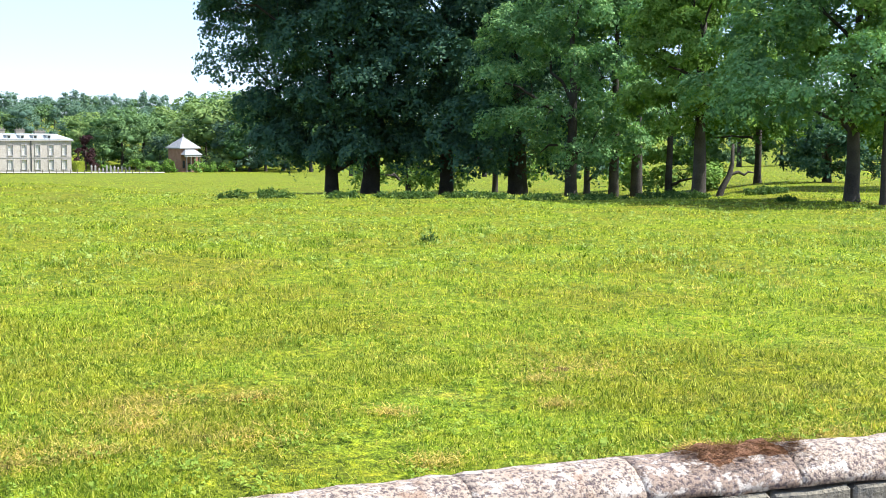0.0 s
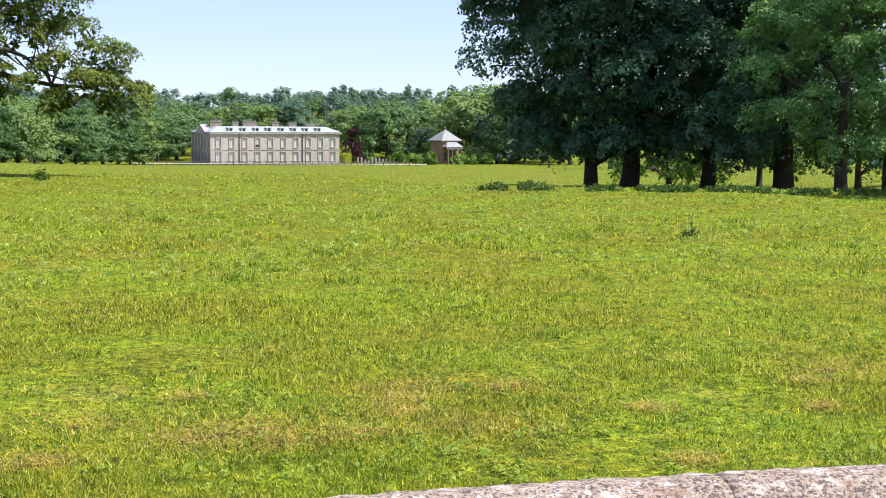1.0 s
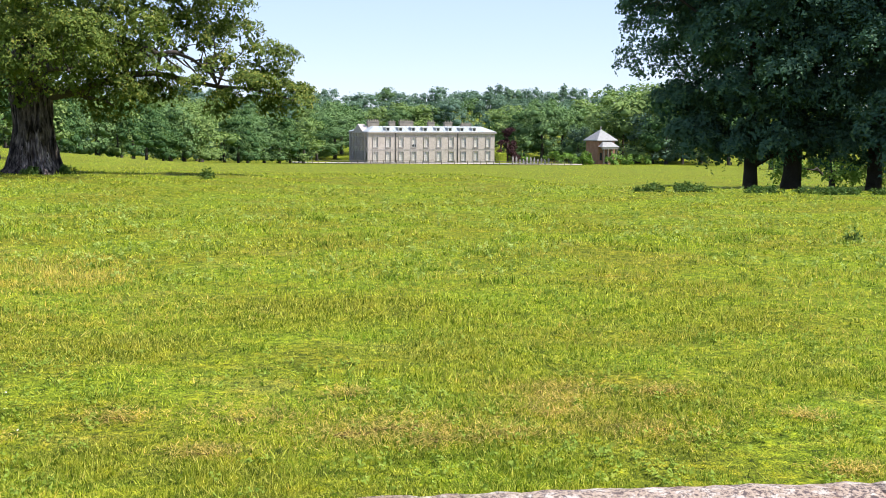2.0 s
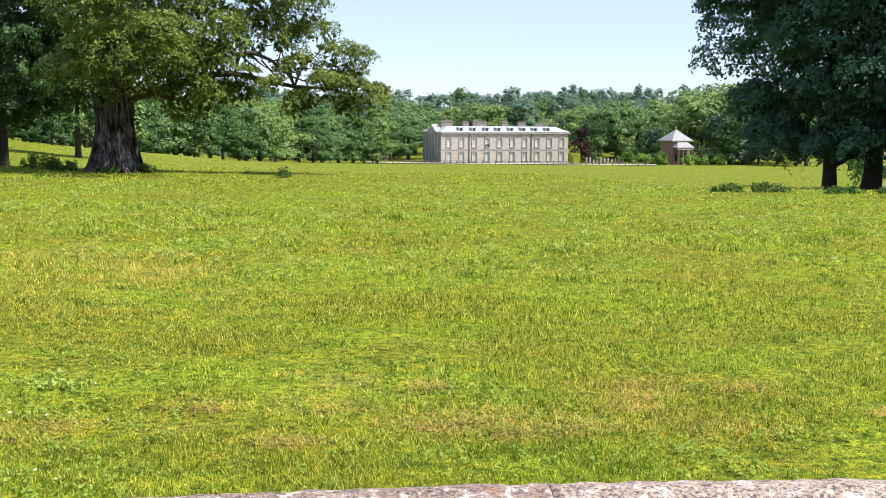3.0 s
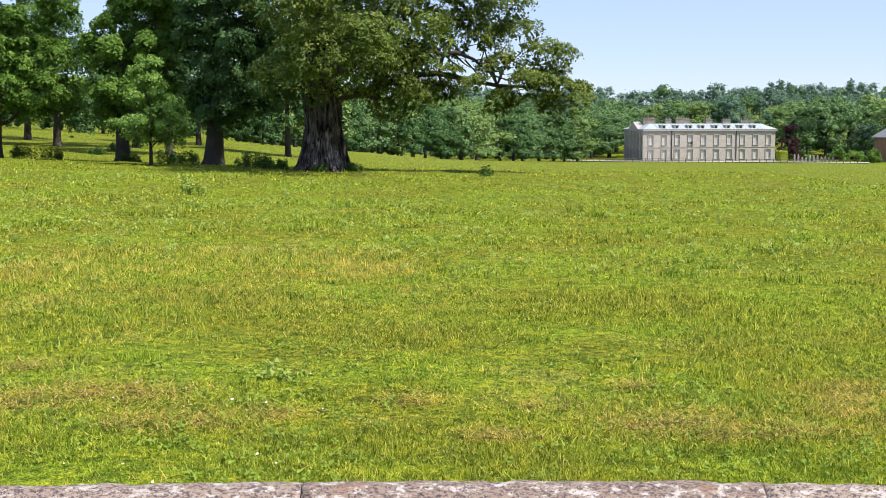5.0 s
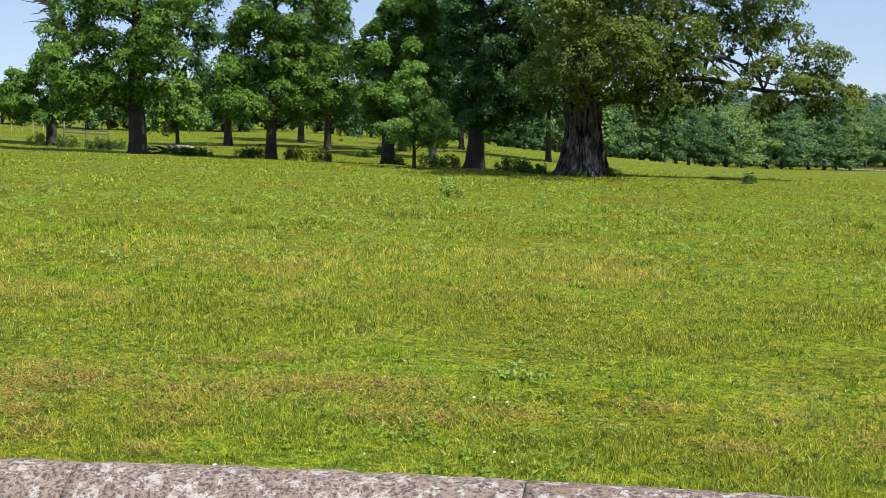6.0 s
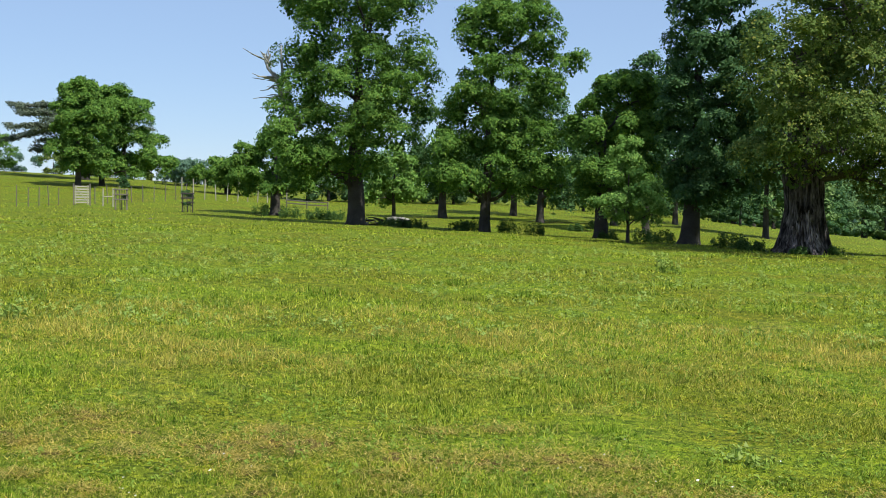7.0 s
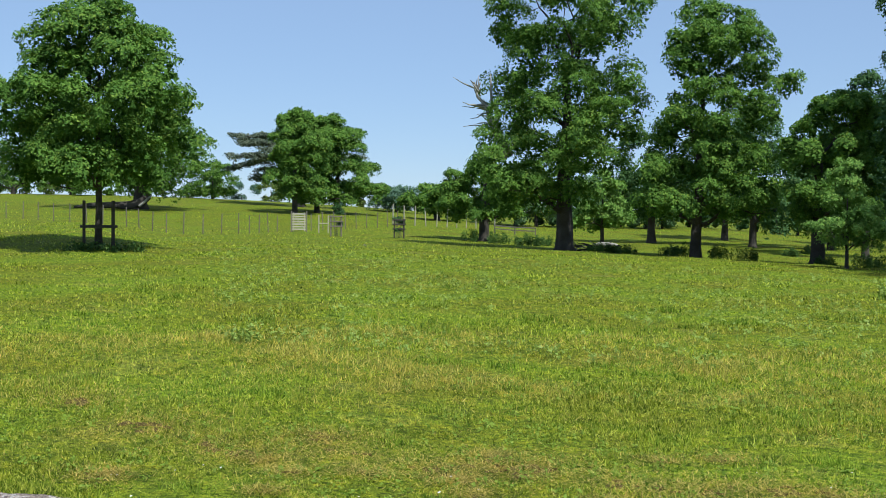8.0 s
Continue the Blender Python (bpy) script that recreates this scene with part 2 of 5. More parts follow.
def block(size, at=(0, 0, 0), bevel=0.0, bm=None, turn=None):
    """A box with softened edges, in bm or in a new bmesh; at is its centre."""
    bm = bm or bmesh.new()
    m = Matrix.Translation(at) @ (turn or Matrix.Identity(4)) @ Matrix.Diagonal((*size, 1))
    made = bmesh.ops.create_cube(bm, size=1.0, matrix=m)["verts"]
    if bevel:
        edges = list({e for v in made for e in v.link_edges})
        bmesh.ops.bevel(bm, geom=edges, offset=bevel, segments=1, affect="EDGES")
    return bm


def turned(profile, sides, at=(0, 0, 0), bm=None):
    """A lathed form: rows of radius and height."""
    bm = bm or bmesh.new()
    rings = [[bm.verts.new((at[0] + r * math.cos(2 * math.pi * k / sides), at[1] + r * math.sin(2 * math.pi * k / sides), at[2] + z)) for k in range(sides)] for r, z in profile]
    for a, b in zip(rings, rings[1:]):
        for k in range(sides):
            bm.faces.new((a[k], a[(k + 1) % sides], b[(k + 1) % sides], b[k]))
    bm.faces.new(list(reversed(rings[0])))
    bm.faces.new(rings[-1])
    return bm


class Tubes:
    """Tapered limbs gathered into one mesh."""
    def __init__(self):
        self.verts, self.faces = [], []

    def add(self, points, radii, sides=6, lumpy=0.0, rng=None):
        base = len(self.verts)
        n = len(points)
        for i, (p, r) in enumerate(zip(points, radii)):
            way = (points[min(i + 1, n - 1)] - points[max(i - 1, 0)]).normalized()
            u = way.cross(Vector((0.31, 0.95, 0.05))).normalized()
            w = way.cross(u)
            for k in range(sides):
                a = 2 * math.pi * k / sides
                q = r * (1 + (rng.uniform(-lumpy, lumpy) if lumpy else 0))
                self.verts.append(p + u * (q * math.cos(a)) + w * (q * math.sin(a)))
        for i in range(n - 1):
            for k in range(sides):
                a, b = base + i * sides + k, base + i * sides + (k + 1) % sides
                self.faces.append((a, a + sides, b + sides, b))
        self.faces.append(tuple(base + (n - 1) * sides + k for k in reversed(range(sides))))
        return self


def bent(a, b, rng, count=6, sag=0.0, wild=0.08):
    """A wandering line from a to b."""
    span = (b - a).length
    pts = []
    for i in range(count):
        u = i / (count - 1)
        p = a.lerp(b, u) + Vector((0, 0, sag * span * math.sin(math.pi * u)))
        if 0 < i < count - 1:
            p += Vector((rng.uniform(-1, 1), rng.uniform(-1, 1), rng.uniform(-1, 1))) * wild * span
        pts.append(p)
    return pts


def leaf_arrays(gen, centres, radii, counts, size, flat=0.25, spray=8):
    """Leaves held in small sprays round each clump's centre; returns vertices, three a leaf."""
    counts = np.maximum(1, np.asarray(counts) // spray)
    c = np.repeat(np.asarray(centres), counts, axis=0)
    rad = np.repeat(np.asarray(radii), counts, axis=0)
    big = np.repeat(np.asarray(size), counts)
    d = gen.normal(size=c.shape)
    d /= np.linalg.norm(d, axis=1)[:, None]
    d[:, 2] = np.where(d[:, 2] < -0.75, -d[:, 2], d[:, 2])
    twig = c + d * rad * (gen.random(len(c)) ** 0.4)[:, None]
    face = d * 0.9 + gen.normal(size=c.shape) * 0.3 + np.array([0, 0, flat + 0.1])
    face /= np.linalg.norm(face, axis=1)[:, None]
    return sprays(gen, twig, face, big, spray)


def leaf_mesh(name, verts, material, corners=3):
    n = len(verts) // corners
    me = bpy.data.meshes.new(name)
    me.vertices.add(n * corners)
    me.vertices.foreach_set("co", verts.astype(np.float32).ravel())
    me.loops.add(n * corners)
    me.loops.foreach_set("vertex_index", np.arange(n * corners, dtype=np.int32))
    me.polygons.add(n)
    me.polygons.foreach_set("loop_start", np.arange(0, n * corners, corners, dtype=np.int32))
    me.polygons.foreach_set("loop_total", np.full(n, corners, dtype=np.int32))
    me.materials.append(material)
    me.update(calc_edges=True)
    return me


# ---- ground ----
def build_ground():
    rings = [0.0] + [2.0 * 1.032 ** k for k in range(0, 245)]
    rings = [r for r in rings if r < 4200]
    segs = 300
    verts, faces = [(0.0, 0.0, 0.0)], []
    turn = 2 * np.pi * np.arange(segs) / segs
    for r in rings[1:]:
        x, y = r * np.sin(turn), r * np.cos(turn)
        verts += list(zip(x.tolist(), y.tolist(), ground_z(x, y).tolist()))
    for k in range(segs):
        faces.append((0, 1 + (k + 1) % segs, 1 + k))
    for i in range(len(rings) - 2):
        a, b = 1 + i * segs, 1 + (i + 1) * segs
        for k in range(segs):
            q = (k + 1) % segs
            faces.append((a + k, a + q, b + q, b + k))
    g = new("ground", mesh_of("ground", verts, faces, TURF, True))
    return tagged(g, "rolling grass meadow, sunlit, patches of straw", "ground", kind="structure")


build_ground()


# ---- trees ----
def sprays(gen, twig, face, size, count, loose=0.33):
    """Small groups of leaves, one group a twig, roughly in the plane that the twig faces; three vertices a leaf."""
    size, face, twig = np.repeat(size, count), np.repeat(face, count, axis=0), np.repeat(twig, count, axis=0)
    n = len(twig)
    off = gen.normal(size=(n, 3)) * size[:, None] * 0.8
    off -= face * (np.sum(off * face, axis=1) * 0.6)[:, None]
    p = twig + off
    nor = face + gen.normal(size=(n, 3)) * loose
    nor /= np.linalg.norm(nor, axis=1)[:, None]
    t = np.cross(nor, gen.normal(size=(n, 3)))
    t /= np.linalg.norm(t, axis=1)[:, None]
    b = np.cross(nor, t)
    ln = (size * gen.uniform(0.65, 1.35, n))[:, None]
    wd = ln * gen.uniform(0.6, 1.0, n)[:, None]
    v = np.empty((n, 3, 3))
    v[:, 0] = p - t * ln * 0.5 + b * wd * 0.5
    v[:, 1] = p - t * ln * 0.5 - b * wd * 0.5
    v[:, 2] = p + t * ln * 0.5 + np.array([0, 0, -0.12]) * ln
    return v.reshape(-1, 3)


def billow_leaves(gen, hubs, balls, flats, fine, count, size, bumps=7, spray=6, loose=0.33, up=0.3, within=14):
    """Leaves over the outer faces of a crown's billows. Every billow carries smaller bumps; what lies deep inside a neighbour is left out.
    fine: under 1 where the crown is seen less closely, with fewer and larger leaves. Returns the outer leaves and a few large shaded ones within."""
    H, B, F = np.asarray(hubs, float), np.asarray(balls, float), np.asarray(flats, float)
    k = len(H)
    d1 = gen.normal(size=(k, bumps, 3))
    d1[:, :, 2] = np.where(d1[:, :, 2] < -0.5, -d1[:, :, 2], d1[:, :, 2])
    d1 /= np.linalg.norm(d1, axis=2)[:, :, None]
    shape = np.stack([np.ones(k), np.ones(k), F], 1)[:, None, :]
    C = (H[:, None, :] + d1 * B[:, None, None] * 0.66 * shape).reshape(-1, 3)
    R = (B[:, None] * gen.uniform(0.32, 0.52, (k, bumps))).ravel()
    own = np.repeat(np.arange(k), bumps)
    weight = R ** 2 * np.asarray(fine)[own]
    m = int(count / spray * 2.0)
    pick = gen.choice(len(C), m, p=weight / weight.sum())
    d2 = gen.normal(size=(m, 3))
    d2 /= np.linalg.norm(d2, axis=1)[:, None]
    d2[:, 2] = np.where((d2[:, 2] < -0.2) & (gen.random(m) < 0.75), -d2[:, 2], d2[:, 2])
    sq = np.stack([np.ones(m), np.ones(m), 0.5 + 0.5 * F[own[pick]]], 1)
    p = C[pick] + d2 * sq * (R[pick] * (0.62 + 0.42 * gen.random(m) ** 0.6))[:, None]
    deep = np.zeros(m, bool)
    for j in range(k):
        q = (p - H[j]) / np.array([1, 1, F[j]])
        deep |= np.einsum("ij,ij->i", q, q) < (0.60 * B[j]) ** 2
    keep = ~deep | (gen.random(m) < 0.06)
    p, d2, pick = p[keep], d2[keep], pick[keep]
    p, d2, pick = p[:int(count / spray)], d2[:int(count / spray)], pick[:int(count / spray)]
    out = p - H[own[pick]]
    out /= np.maximum(np.linalg.norm(out, axis=1), 0.05)[:, None]
    face = 0.55 * d2 + 0.5 * out + gen.normal(size=p.shape) * 0.22 + np.array([0, 0, up])
    face /= np.linalg.norm(face, axis=1)[:, None]
    big = size * np.where(np.asarray(fine)[own[pick]] < 1, 1.8, 1.0)
    outer = sprays(gen, p, face, big, spray, loose)
    g = within
    d3 = gen.normal(size=(k * g, 3))
    d3 /= np.linalg.norm(d3, axis=1)[:, None]
    idx = np.repeat(np.arange(k), g)
    twig = H[idx] + d3 * (B[idx] * 0.46 * gen.random(k * g) ** 0.4)[:, None] * np.stack([np.ones(k * g), np.ones(k * g), F[idx]], 1)
    turn = gen.normal(size=d3.shape)
    turn /= np.linalg.norm(turn, axis=1)[:, None]
    inner = sprays(gen, twig, turn, np.minimum(B[idx] * 0.28, 0.27), 3, 0.5)
    return outer, inner


def tree(label, at, height, spread, trunk, material, seed, bare=2.0, leaves=16000, size=0.30, shape="dome", clumps=170, bark=None,
         lean=(0.0, 0.0), skirt=1.0, limbs=7, extra=(), group="", squash=1.0, category="tree", sides=10, trim=None, puff=0.235, gap=0.21, top_detail=17.5, outline=None, solid=False, bumps=7, spray=6, loose=0.33, bole=None):
    """A tapered, flared trunk, limbs with twigs, and a crown of leafy billows, each built of several clumps, with gaps between.
    outline: rows of height, reach to one side, reach to the other; without it the crown takes a regular shape."""
    rng, gen = random.Random(seed), np.random.default_rng(seed)
    bark = bark or BARK
    root = tagged(new("tree"), label, category, group)
    root.matrix_basis = Matrix.Translation(at) @ Matrix.Rotation(-math.atan2(at[0], at[1]), 4, "Z")
    if outline:
        zs, lo, hi = zip(*outline)
        bare, height = zs[0], zs[-1]
    ball = spread * puff
    # billow centres inside the crown's outline
    hubs, tries, want = [], 0, max(8, clumps // 3)
    while len(hubs) < want and tries < 9000:
        tries += 1
        u = rng.random()
        a = rng.uniform(0, 2 * math.pi)
        q = math.sqrt(rng.uniform(0.5 if solid else 0.08, 1.0))
        z = bare + (height - bare) * u
        if outline:
            l, h = float(np.interp(z, zs, lo)), float(np.interp(z, zs, hi))
            half = max(0.05, (h - l) / 2 - ball * 0.55)
            p = Vector(((l + h) / 2 + q * half * math.cos(a), q * half * math.sin(a) * squash - 0.25 * half, min(max(z, bare + ball * 0.95), height - ball * 0.6)))
        else:
            if shape == "dome":
                prof = max(0.0, 1 - abs(2 * (0.10 + 0.10 * skirt + (0.88 - 0.10 * skirt) * u) - 1) ** 2.4) ** 0.5
            elif shape == "egg":
                prof = max(0.05, math.sin(math.pi * min(1, 0.22 + 0.78 * u ** 0.85))) ** 0.75
            elif shape == "cone":
                prof = (1 - u) ** 0.8 * 0.95 + 0.06
            else:
                prof = math.sqrt(max(0.02, 1 - (2 * u - 1) ** 2))
            lump = 1 + 0.20 * math.sin(3 * a + seed) + 0.16 * math.sin(2 * a + 5 * u + seed * 2.1) + 0.13 * math.sin(9 * u + seed)
            q *= spread * prof * (1 + (lump - 1) * 0.35 if solid else lump) * 0.88
            if solid:
                z = min(max(z, bare + ball * 0.7), height - ball * 1.1)
            p = Vector((q * math.cos(a) + lean[0] * u * height, q * math.sin(a) * squash + lean[1] * u * height, z))
        if trim and not trim(p):
            continue
        if all((p - o).length > spread * gap * (1.0 if tries < 4000 else 0.7) for o in hubs):
            hubs.append(p)
    # billows of uneven size; those low in the crown and the single boughs are flatter
    balls = [ball * rng.uniform(0.8, 1.3) for _ in hubs] + [e[3] * 1.05 for e in extra]
    flats = [0.8] * len(hubs) + [0.62] * len(extra)
    cs = hubs + [Vector(e[:3]) for e in extra]
    if solid:
        core = Vector((0, 0, bare + (height - bare) * (0.42 if shape == "cone" else 0.56)))
        cs, balls, flats = cs + [core], balls + [spread * (0.55 if shape == "cone" else 0.74)], flats + [0.8]
    n = len(cs)
    fine = [(2.2 if len(hubs) <= i < len(hubs) + len(extra) else 1.0) if c.z + at[2] < top_detail else 0.16 for i, c in enumerate(cs)]
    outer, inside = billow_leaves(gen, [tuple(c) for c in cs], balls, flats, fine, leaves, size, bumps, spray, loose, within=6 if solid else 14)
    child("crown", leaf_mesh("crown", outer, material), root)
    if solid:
        # opaque lumps close the crown; their darker colour stands for inner shade
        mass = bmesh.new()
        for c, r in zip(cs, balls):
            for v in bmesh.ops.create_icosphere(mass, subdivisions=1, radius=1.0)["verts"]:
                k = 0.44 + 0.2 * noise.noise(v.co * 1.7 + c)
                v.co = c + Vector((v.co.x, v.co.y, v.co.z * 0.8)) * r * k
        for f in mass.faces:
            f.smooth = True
        part("inner_foliage", mass, INNER_SHADE[material.name], root)
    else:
        child("inner_foliage", leaf_mesh("inner_foliage", inside, INNER_SHADE[material.name]), root)
    # trunk
    top = min(height * 0.72, bare + (height - bare) * 0.6)
    rows = [(-0.4, 1.6), (0.0, 1.38), (0.25, 1.18), (0.7, 1.05), (1.4, 0.97)]
    hs = [h for h, _ in rows if h < top * 0.7] + [top * k for k in (0.5, 0.7, 0.85, 1.0) if top * k > 1.6]
    pts, rr = [], []
    for h in hs:
        u = max(0, h / top)
        k = dict(rows).get(h, 1.0 - 0.72 * max(0, u - 0.1))
        wob = trunk * 0.25 * math.sin(h * 1.1 + seed) * min(1, max(0, h) / 3)
        pts.append(Vector((lean[0] * h + wob, lean[1] * h, h)))
        rr.append(trunk * k)
    if bole is None:
        tube = Tubes().add(pts, rr, sides, 0.07, rng)
        bole = mesh_of("trunk", tube.verts, tube.faces, bark, True)
    child("trunk", bole, root)
    # limbs towards the clumps, each carrying its twigs
    if limbs:
        ends = [max(cs, key=lambda c: c.x ** 2 + c.y ** 2 + c.z * 2)]
        while len(ends) < min(limbs, n):
            ends.append(max(cs, key=lambda c: min((c - e).length for e in ends)))
        ways = []
        for e in ends:
            h = min(top * 0.96, max(bare * 1.15, e.z - 0.55 * math.hypot(e.x, e.y) * rng.uniform(0.8, 1.1)))
            start = Vector((lean[0] * h, lean[1] * h, h))
            line = bent(start, e, rng, 7, 0.10, 0.045)
            r0 = min(trunk * (0.55 - 0.35 * h / max(top, 1)), 0.10 + 0.12 * trunk)
            ways.append((line, [r0 * (1 - 0.85 * i / 6) for i in range(7)], Tubes()))
        for line, radii, tb in ways:
            tb.add(line, radii, 6, 0.06, rng)
        for c in cs:
            i, j, _ = min(((i, j, (c - p).length) for i, (line, _, _) in enumerate(ways) for j, p in enumerate(line[2:])), key=lambda k: k[2])
            p = ways[i][0][j + 2]
            if 0.4 < (c - p).length < max(1.5, 0.4 * spread):
                r = ways[i][1][j + 2] * 0.5
                ways[i][2].add(bent(p, c, rng, 4, 0.04, 0.09), [r, r * 0.8, r * 0.6, r * 0.3], 4)
        for line, radii, tb in ways:
            child("limb", mesh_of("limb", tb.verts, tb.faces, BARK, True), root)
    return root

# ---- more materials ----
WALL_STONE = mottled("house_stone", (0.35, 0.305, 0.265), (0.50, 0.455, 0.395), 0.5, 2.2, 0.9, 0.3, 0.03)
TRIM_STONE = mottled("pale_stone", (0.33, 0.305, 0.28), (0.43, 0.40, 0.37), 0.5, 4.0, 0.85, 0.2, 0.02)
LEAD = mottled("lead_roof", (0.30, 0.34, 0.34), (0.42, 0.46, 0.46), 0.4, 3.0, 0.5, 0.2, 0.02, 0.4)
BRICK = mottled("old_brick", (0.22, 0.11, 0.07), (0.34, 0.2, 0.14), 0.7, 6.0, 0.9, 0.4, 0.02)
SLATE = mottled("pale_slate", (0.20, 0.205, 0.205), (0.34, 0.345, 0.34), 0.8, 6.0, 0.7, 0.4, 0.02)
BLIND = mottled("cream_blind", (0.58, 0.54, 0.47), (0.68, 0.64, 0.57), 0.8, 5.0, 0.8, 0.1, 0.01)
CHIMNEY_STONE = mottled("sooty_stone", (0.16, 0.14, 0.115), (0.30, 0.27, 0.22), 0.8, 4.0, 0.9, 0.4, 0.03)
PAINT = mottled("white_paint", (0.45, 0.45, 0.43), (0.55, 0.55, 0.53), 1.0, 9.0, 0.5, 0.1, 0.005, 0.4)
GREY_WOOD = mottled("weathered_wood", (0.10, 0.085, 0.065), (0.22, 0.19, 0.155), 3.0, 40.0, 0.9, 0.6, 0.01)
PALE_WOOD = mottled("bleached_wood", (0.29, 0.26, 0.20), (0.42, 0.38, 0.30), 3.0, 40.0, 0.85, 0.5, 0.01)
DARK_WOOD = mottled("dark_stake", (0.035, 0.03, 0.026), (0.08, 0.07, 0.06), 4.0, 40.0, 0.9, 0.5, 0.01)
IRON = mottled("iron_pipe", (0.02, 0.02, 0.022), (0.05, 0.05, 0.052), 3.0, 30.0, 0.6, 0.2, 0.005, 0.5)
GRAVEL = mottled("gravel", (0.36, 0.33, 0.28), (0.52, 0.48, 0.42), 0.4, 30.0, 0.95, 0.6, 0.02)
PATH_GRIT = mottled("path_grit", (0.15, 0.13, 0.105), (0.29, 0.26, 0.215), 0.9, 60.0, 0.95, 0.6, 0.02)
SOIL = mottled("bare_soil", (0.060, 0.040, 0.011), (0.19, 0.135, 0.042), 5.0, 40.0, 0.98, 0.9, 0.03)


def glass_material():
    m, n, l, b = node_material("window_glass", 0.08, 0.5)
    c = ramp_node(n, l, noise_node(n, l, 0.8, 2.0, n.new("ShaderNodeTexCoord").outputs["Object"]), [(0.3, (0.02, 0.025, 0.03)), (0.7, (0.05, 0.055, 0.06))])
    l.new(c, b.inputs["Base Color"])
    return m


GLASS = glass_material()


def coping_material():
    """Weathered limestone with grey and white lichen, dark pits and ochre stains."""
    m, n, l, b = node_material("lichened_limestone", 0.95, 0.15)
    pos = n.new("ShaderNodeNewGeometry").outputs["Position"]
    own = n.new("ShaderNodeObjectInfo").outputs["Random"]
    tone = ramp_node(n, l, own, [(0.0, (0.34, 0.25, 0.19)), (0.5, (0.42, 0.32, 0.25)), (1.0, (0.50, 0.40, 0.31))])
    grain = noise_node(n, l, 46.0, 6.0, pos, 0.75)
    c = mix_node(n, l, ramp_node(n, l, grain, [(0.44, (1.0, 1.0, 1.0)), (0.52, (0, 0, 0))]), tone, (0.125, 0.096, 0.095))
    white = noise_node(n, l, 11.0, 8.0, pos, 0.8)
    c = mix_node(n, l, ramp_node(n, l, white, [(0.53, (0, 0, 0)), (0.57, (0.9, 0.9, 0.9))]), c, (0.66, 0.60, 0.53))
    ochre = noise_node(n, l, 2.6, 5.0, pos, 0.7)
    c = mix_node(n, l, ramp_node(n, l, ochre, [(0.60, (0, 0, 0)), (0.70, (0.7, 0.7, 0.7))]), c, (0.34, 0.20, 0.12))
    pits = noise_node(n, l, 60.0, 3.0, pos, 0.6)
    c = mix_node(n, l, ramp_node(n, l, pits, [(0.33, (0.85, 0.85, 0.85)), (0.42, (0, 0, 0))]), c, (0.06, 0.05, 0.045))
    l.new(c, b.inputs["Base Color"])
    bump_node(n, l, grain, b, 1.0, 0.02)
    return m


COPING = coping_material()
WALL_FACE = mottled("mossy_wall_stone", (0.085, 0.088, 0.092), (0.30, 0.265, 0.19), 4.0, 26.0, 0.95, 1.0, 0.03)
NEEDLES = mottled("dry_needle_litter", (0.15, 0.068, 0.036), (0.34, 0.18, 0.10), 14.0, 90.0, 0.98, 1.0, 0.03)

DRY_NEEDLE = leaf_material("dry_needle", (0.10, 0.045, 0.02), (0.30, 0.16, 0.075), (0.42, 0.28, 0.15), 0.1)


# ---- the low stone wall ----
def wall_line(x):
    return 5.38 + 0.12 * x - 0.021 * x * x


def stone(rng, size, cuts=2, rough_by=0.012):
    """A worn block with knocked corners."""
    bm = block(size, bevel=min(size) * 0.14)
    bmesh.ops.subdivide_edges(bm, edges=[e for e in bm.edges if e.calc_length() > 0.12], cuts=cuts, use_grid_fill=True)
    for v in bm.verts:
        v.co += Vector((rng.uniform(-1, 1), rng.uniform(-1, 1), rng.uniform(-1, 1))) * rough_by
    return bm


def coping_stone(x0, x1, rng, chipped):
    """One half-round capping stone, following the bend of the wall."""
    bm = bmesh.new()
    n = max(6, int((x1 - x0) / 0.055))
    prof = [(-0.235, 0.0), (-0.245, 0.04), (-0.205, 0.088), (-0.12, 0.138), (-0.03, 0.16), (0.06, 0.15), (0.14, 0.11), (0.20, 0.065), (0.225, 0.03), (0.22, 0.0)]
    rings = []
    for i in range(n + 1):
        x = x0 + 0.003 + (x1 - x0 - 0.006) * i / n
        slope = 0.12 - 0.042 * x
        k = 1 / math.sqrt(1 + slope * slope)
        endy = 0.006 if i in (0, n) else 0.0
        ring = []
        for d, z in prof:
            wear = 0.012 * noise.noise((x * 9, d * 14, z * 14)) + 0.007 * noise.noise((x * 2.2, d * 4, 3.0))
            bite = 0.0
            if chipped and d < -0.02:
                bite = 0.03 * ease((0.10 - abs(x - x0 - 0.55 * (x1 - x0))) / 0.10)
            ring.append(bm.verts.new((x - slope * k * d, wall_line(x) + k * d * (1 - endy), 0.77 + (z + wear) * (1 - endy * 2) - bite * 0.8)))
        rings.append(ring)
    for a, b in zip(rings, rings[1:]):
        for k in range(len(prof)):
            q = (k + 1) % len(prof)
            bm.faces.new((a[k], b[k], b[q], a[q]))
    bm.faces.new(rings[0])
    bm.faces.new(list(reversed(rings[-1])))
    bmesh.ops.recalc_face_normals(bm, faces=bm.faces)
    for f in bm.faces:
        f.smooth = True
    return bm


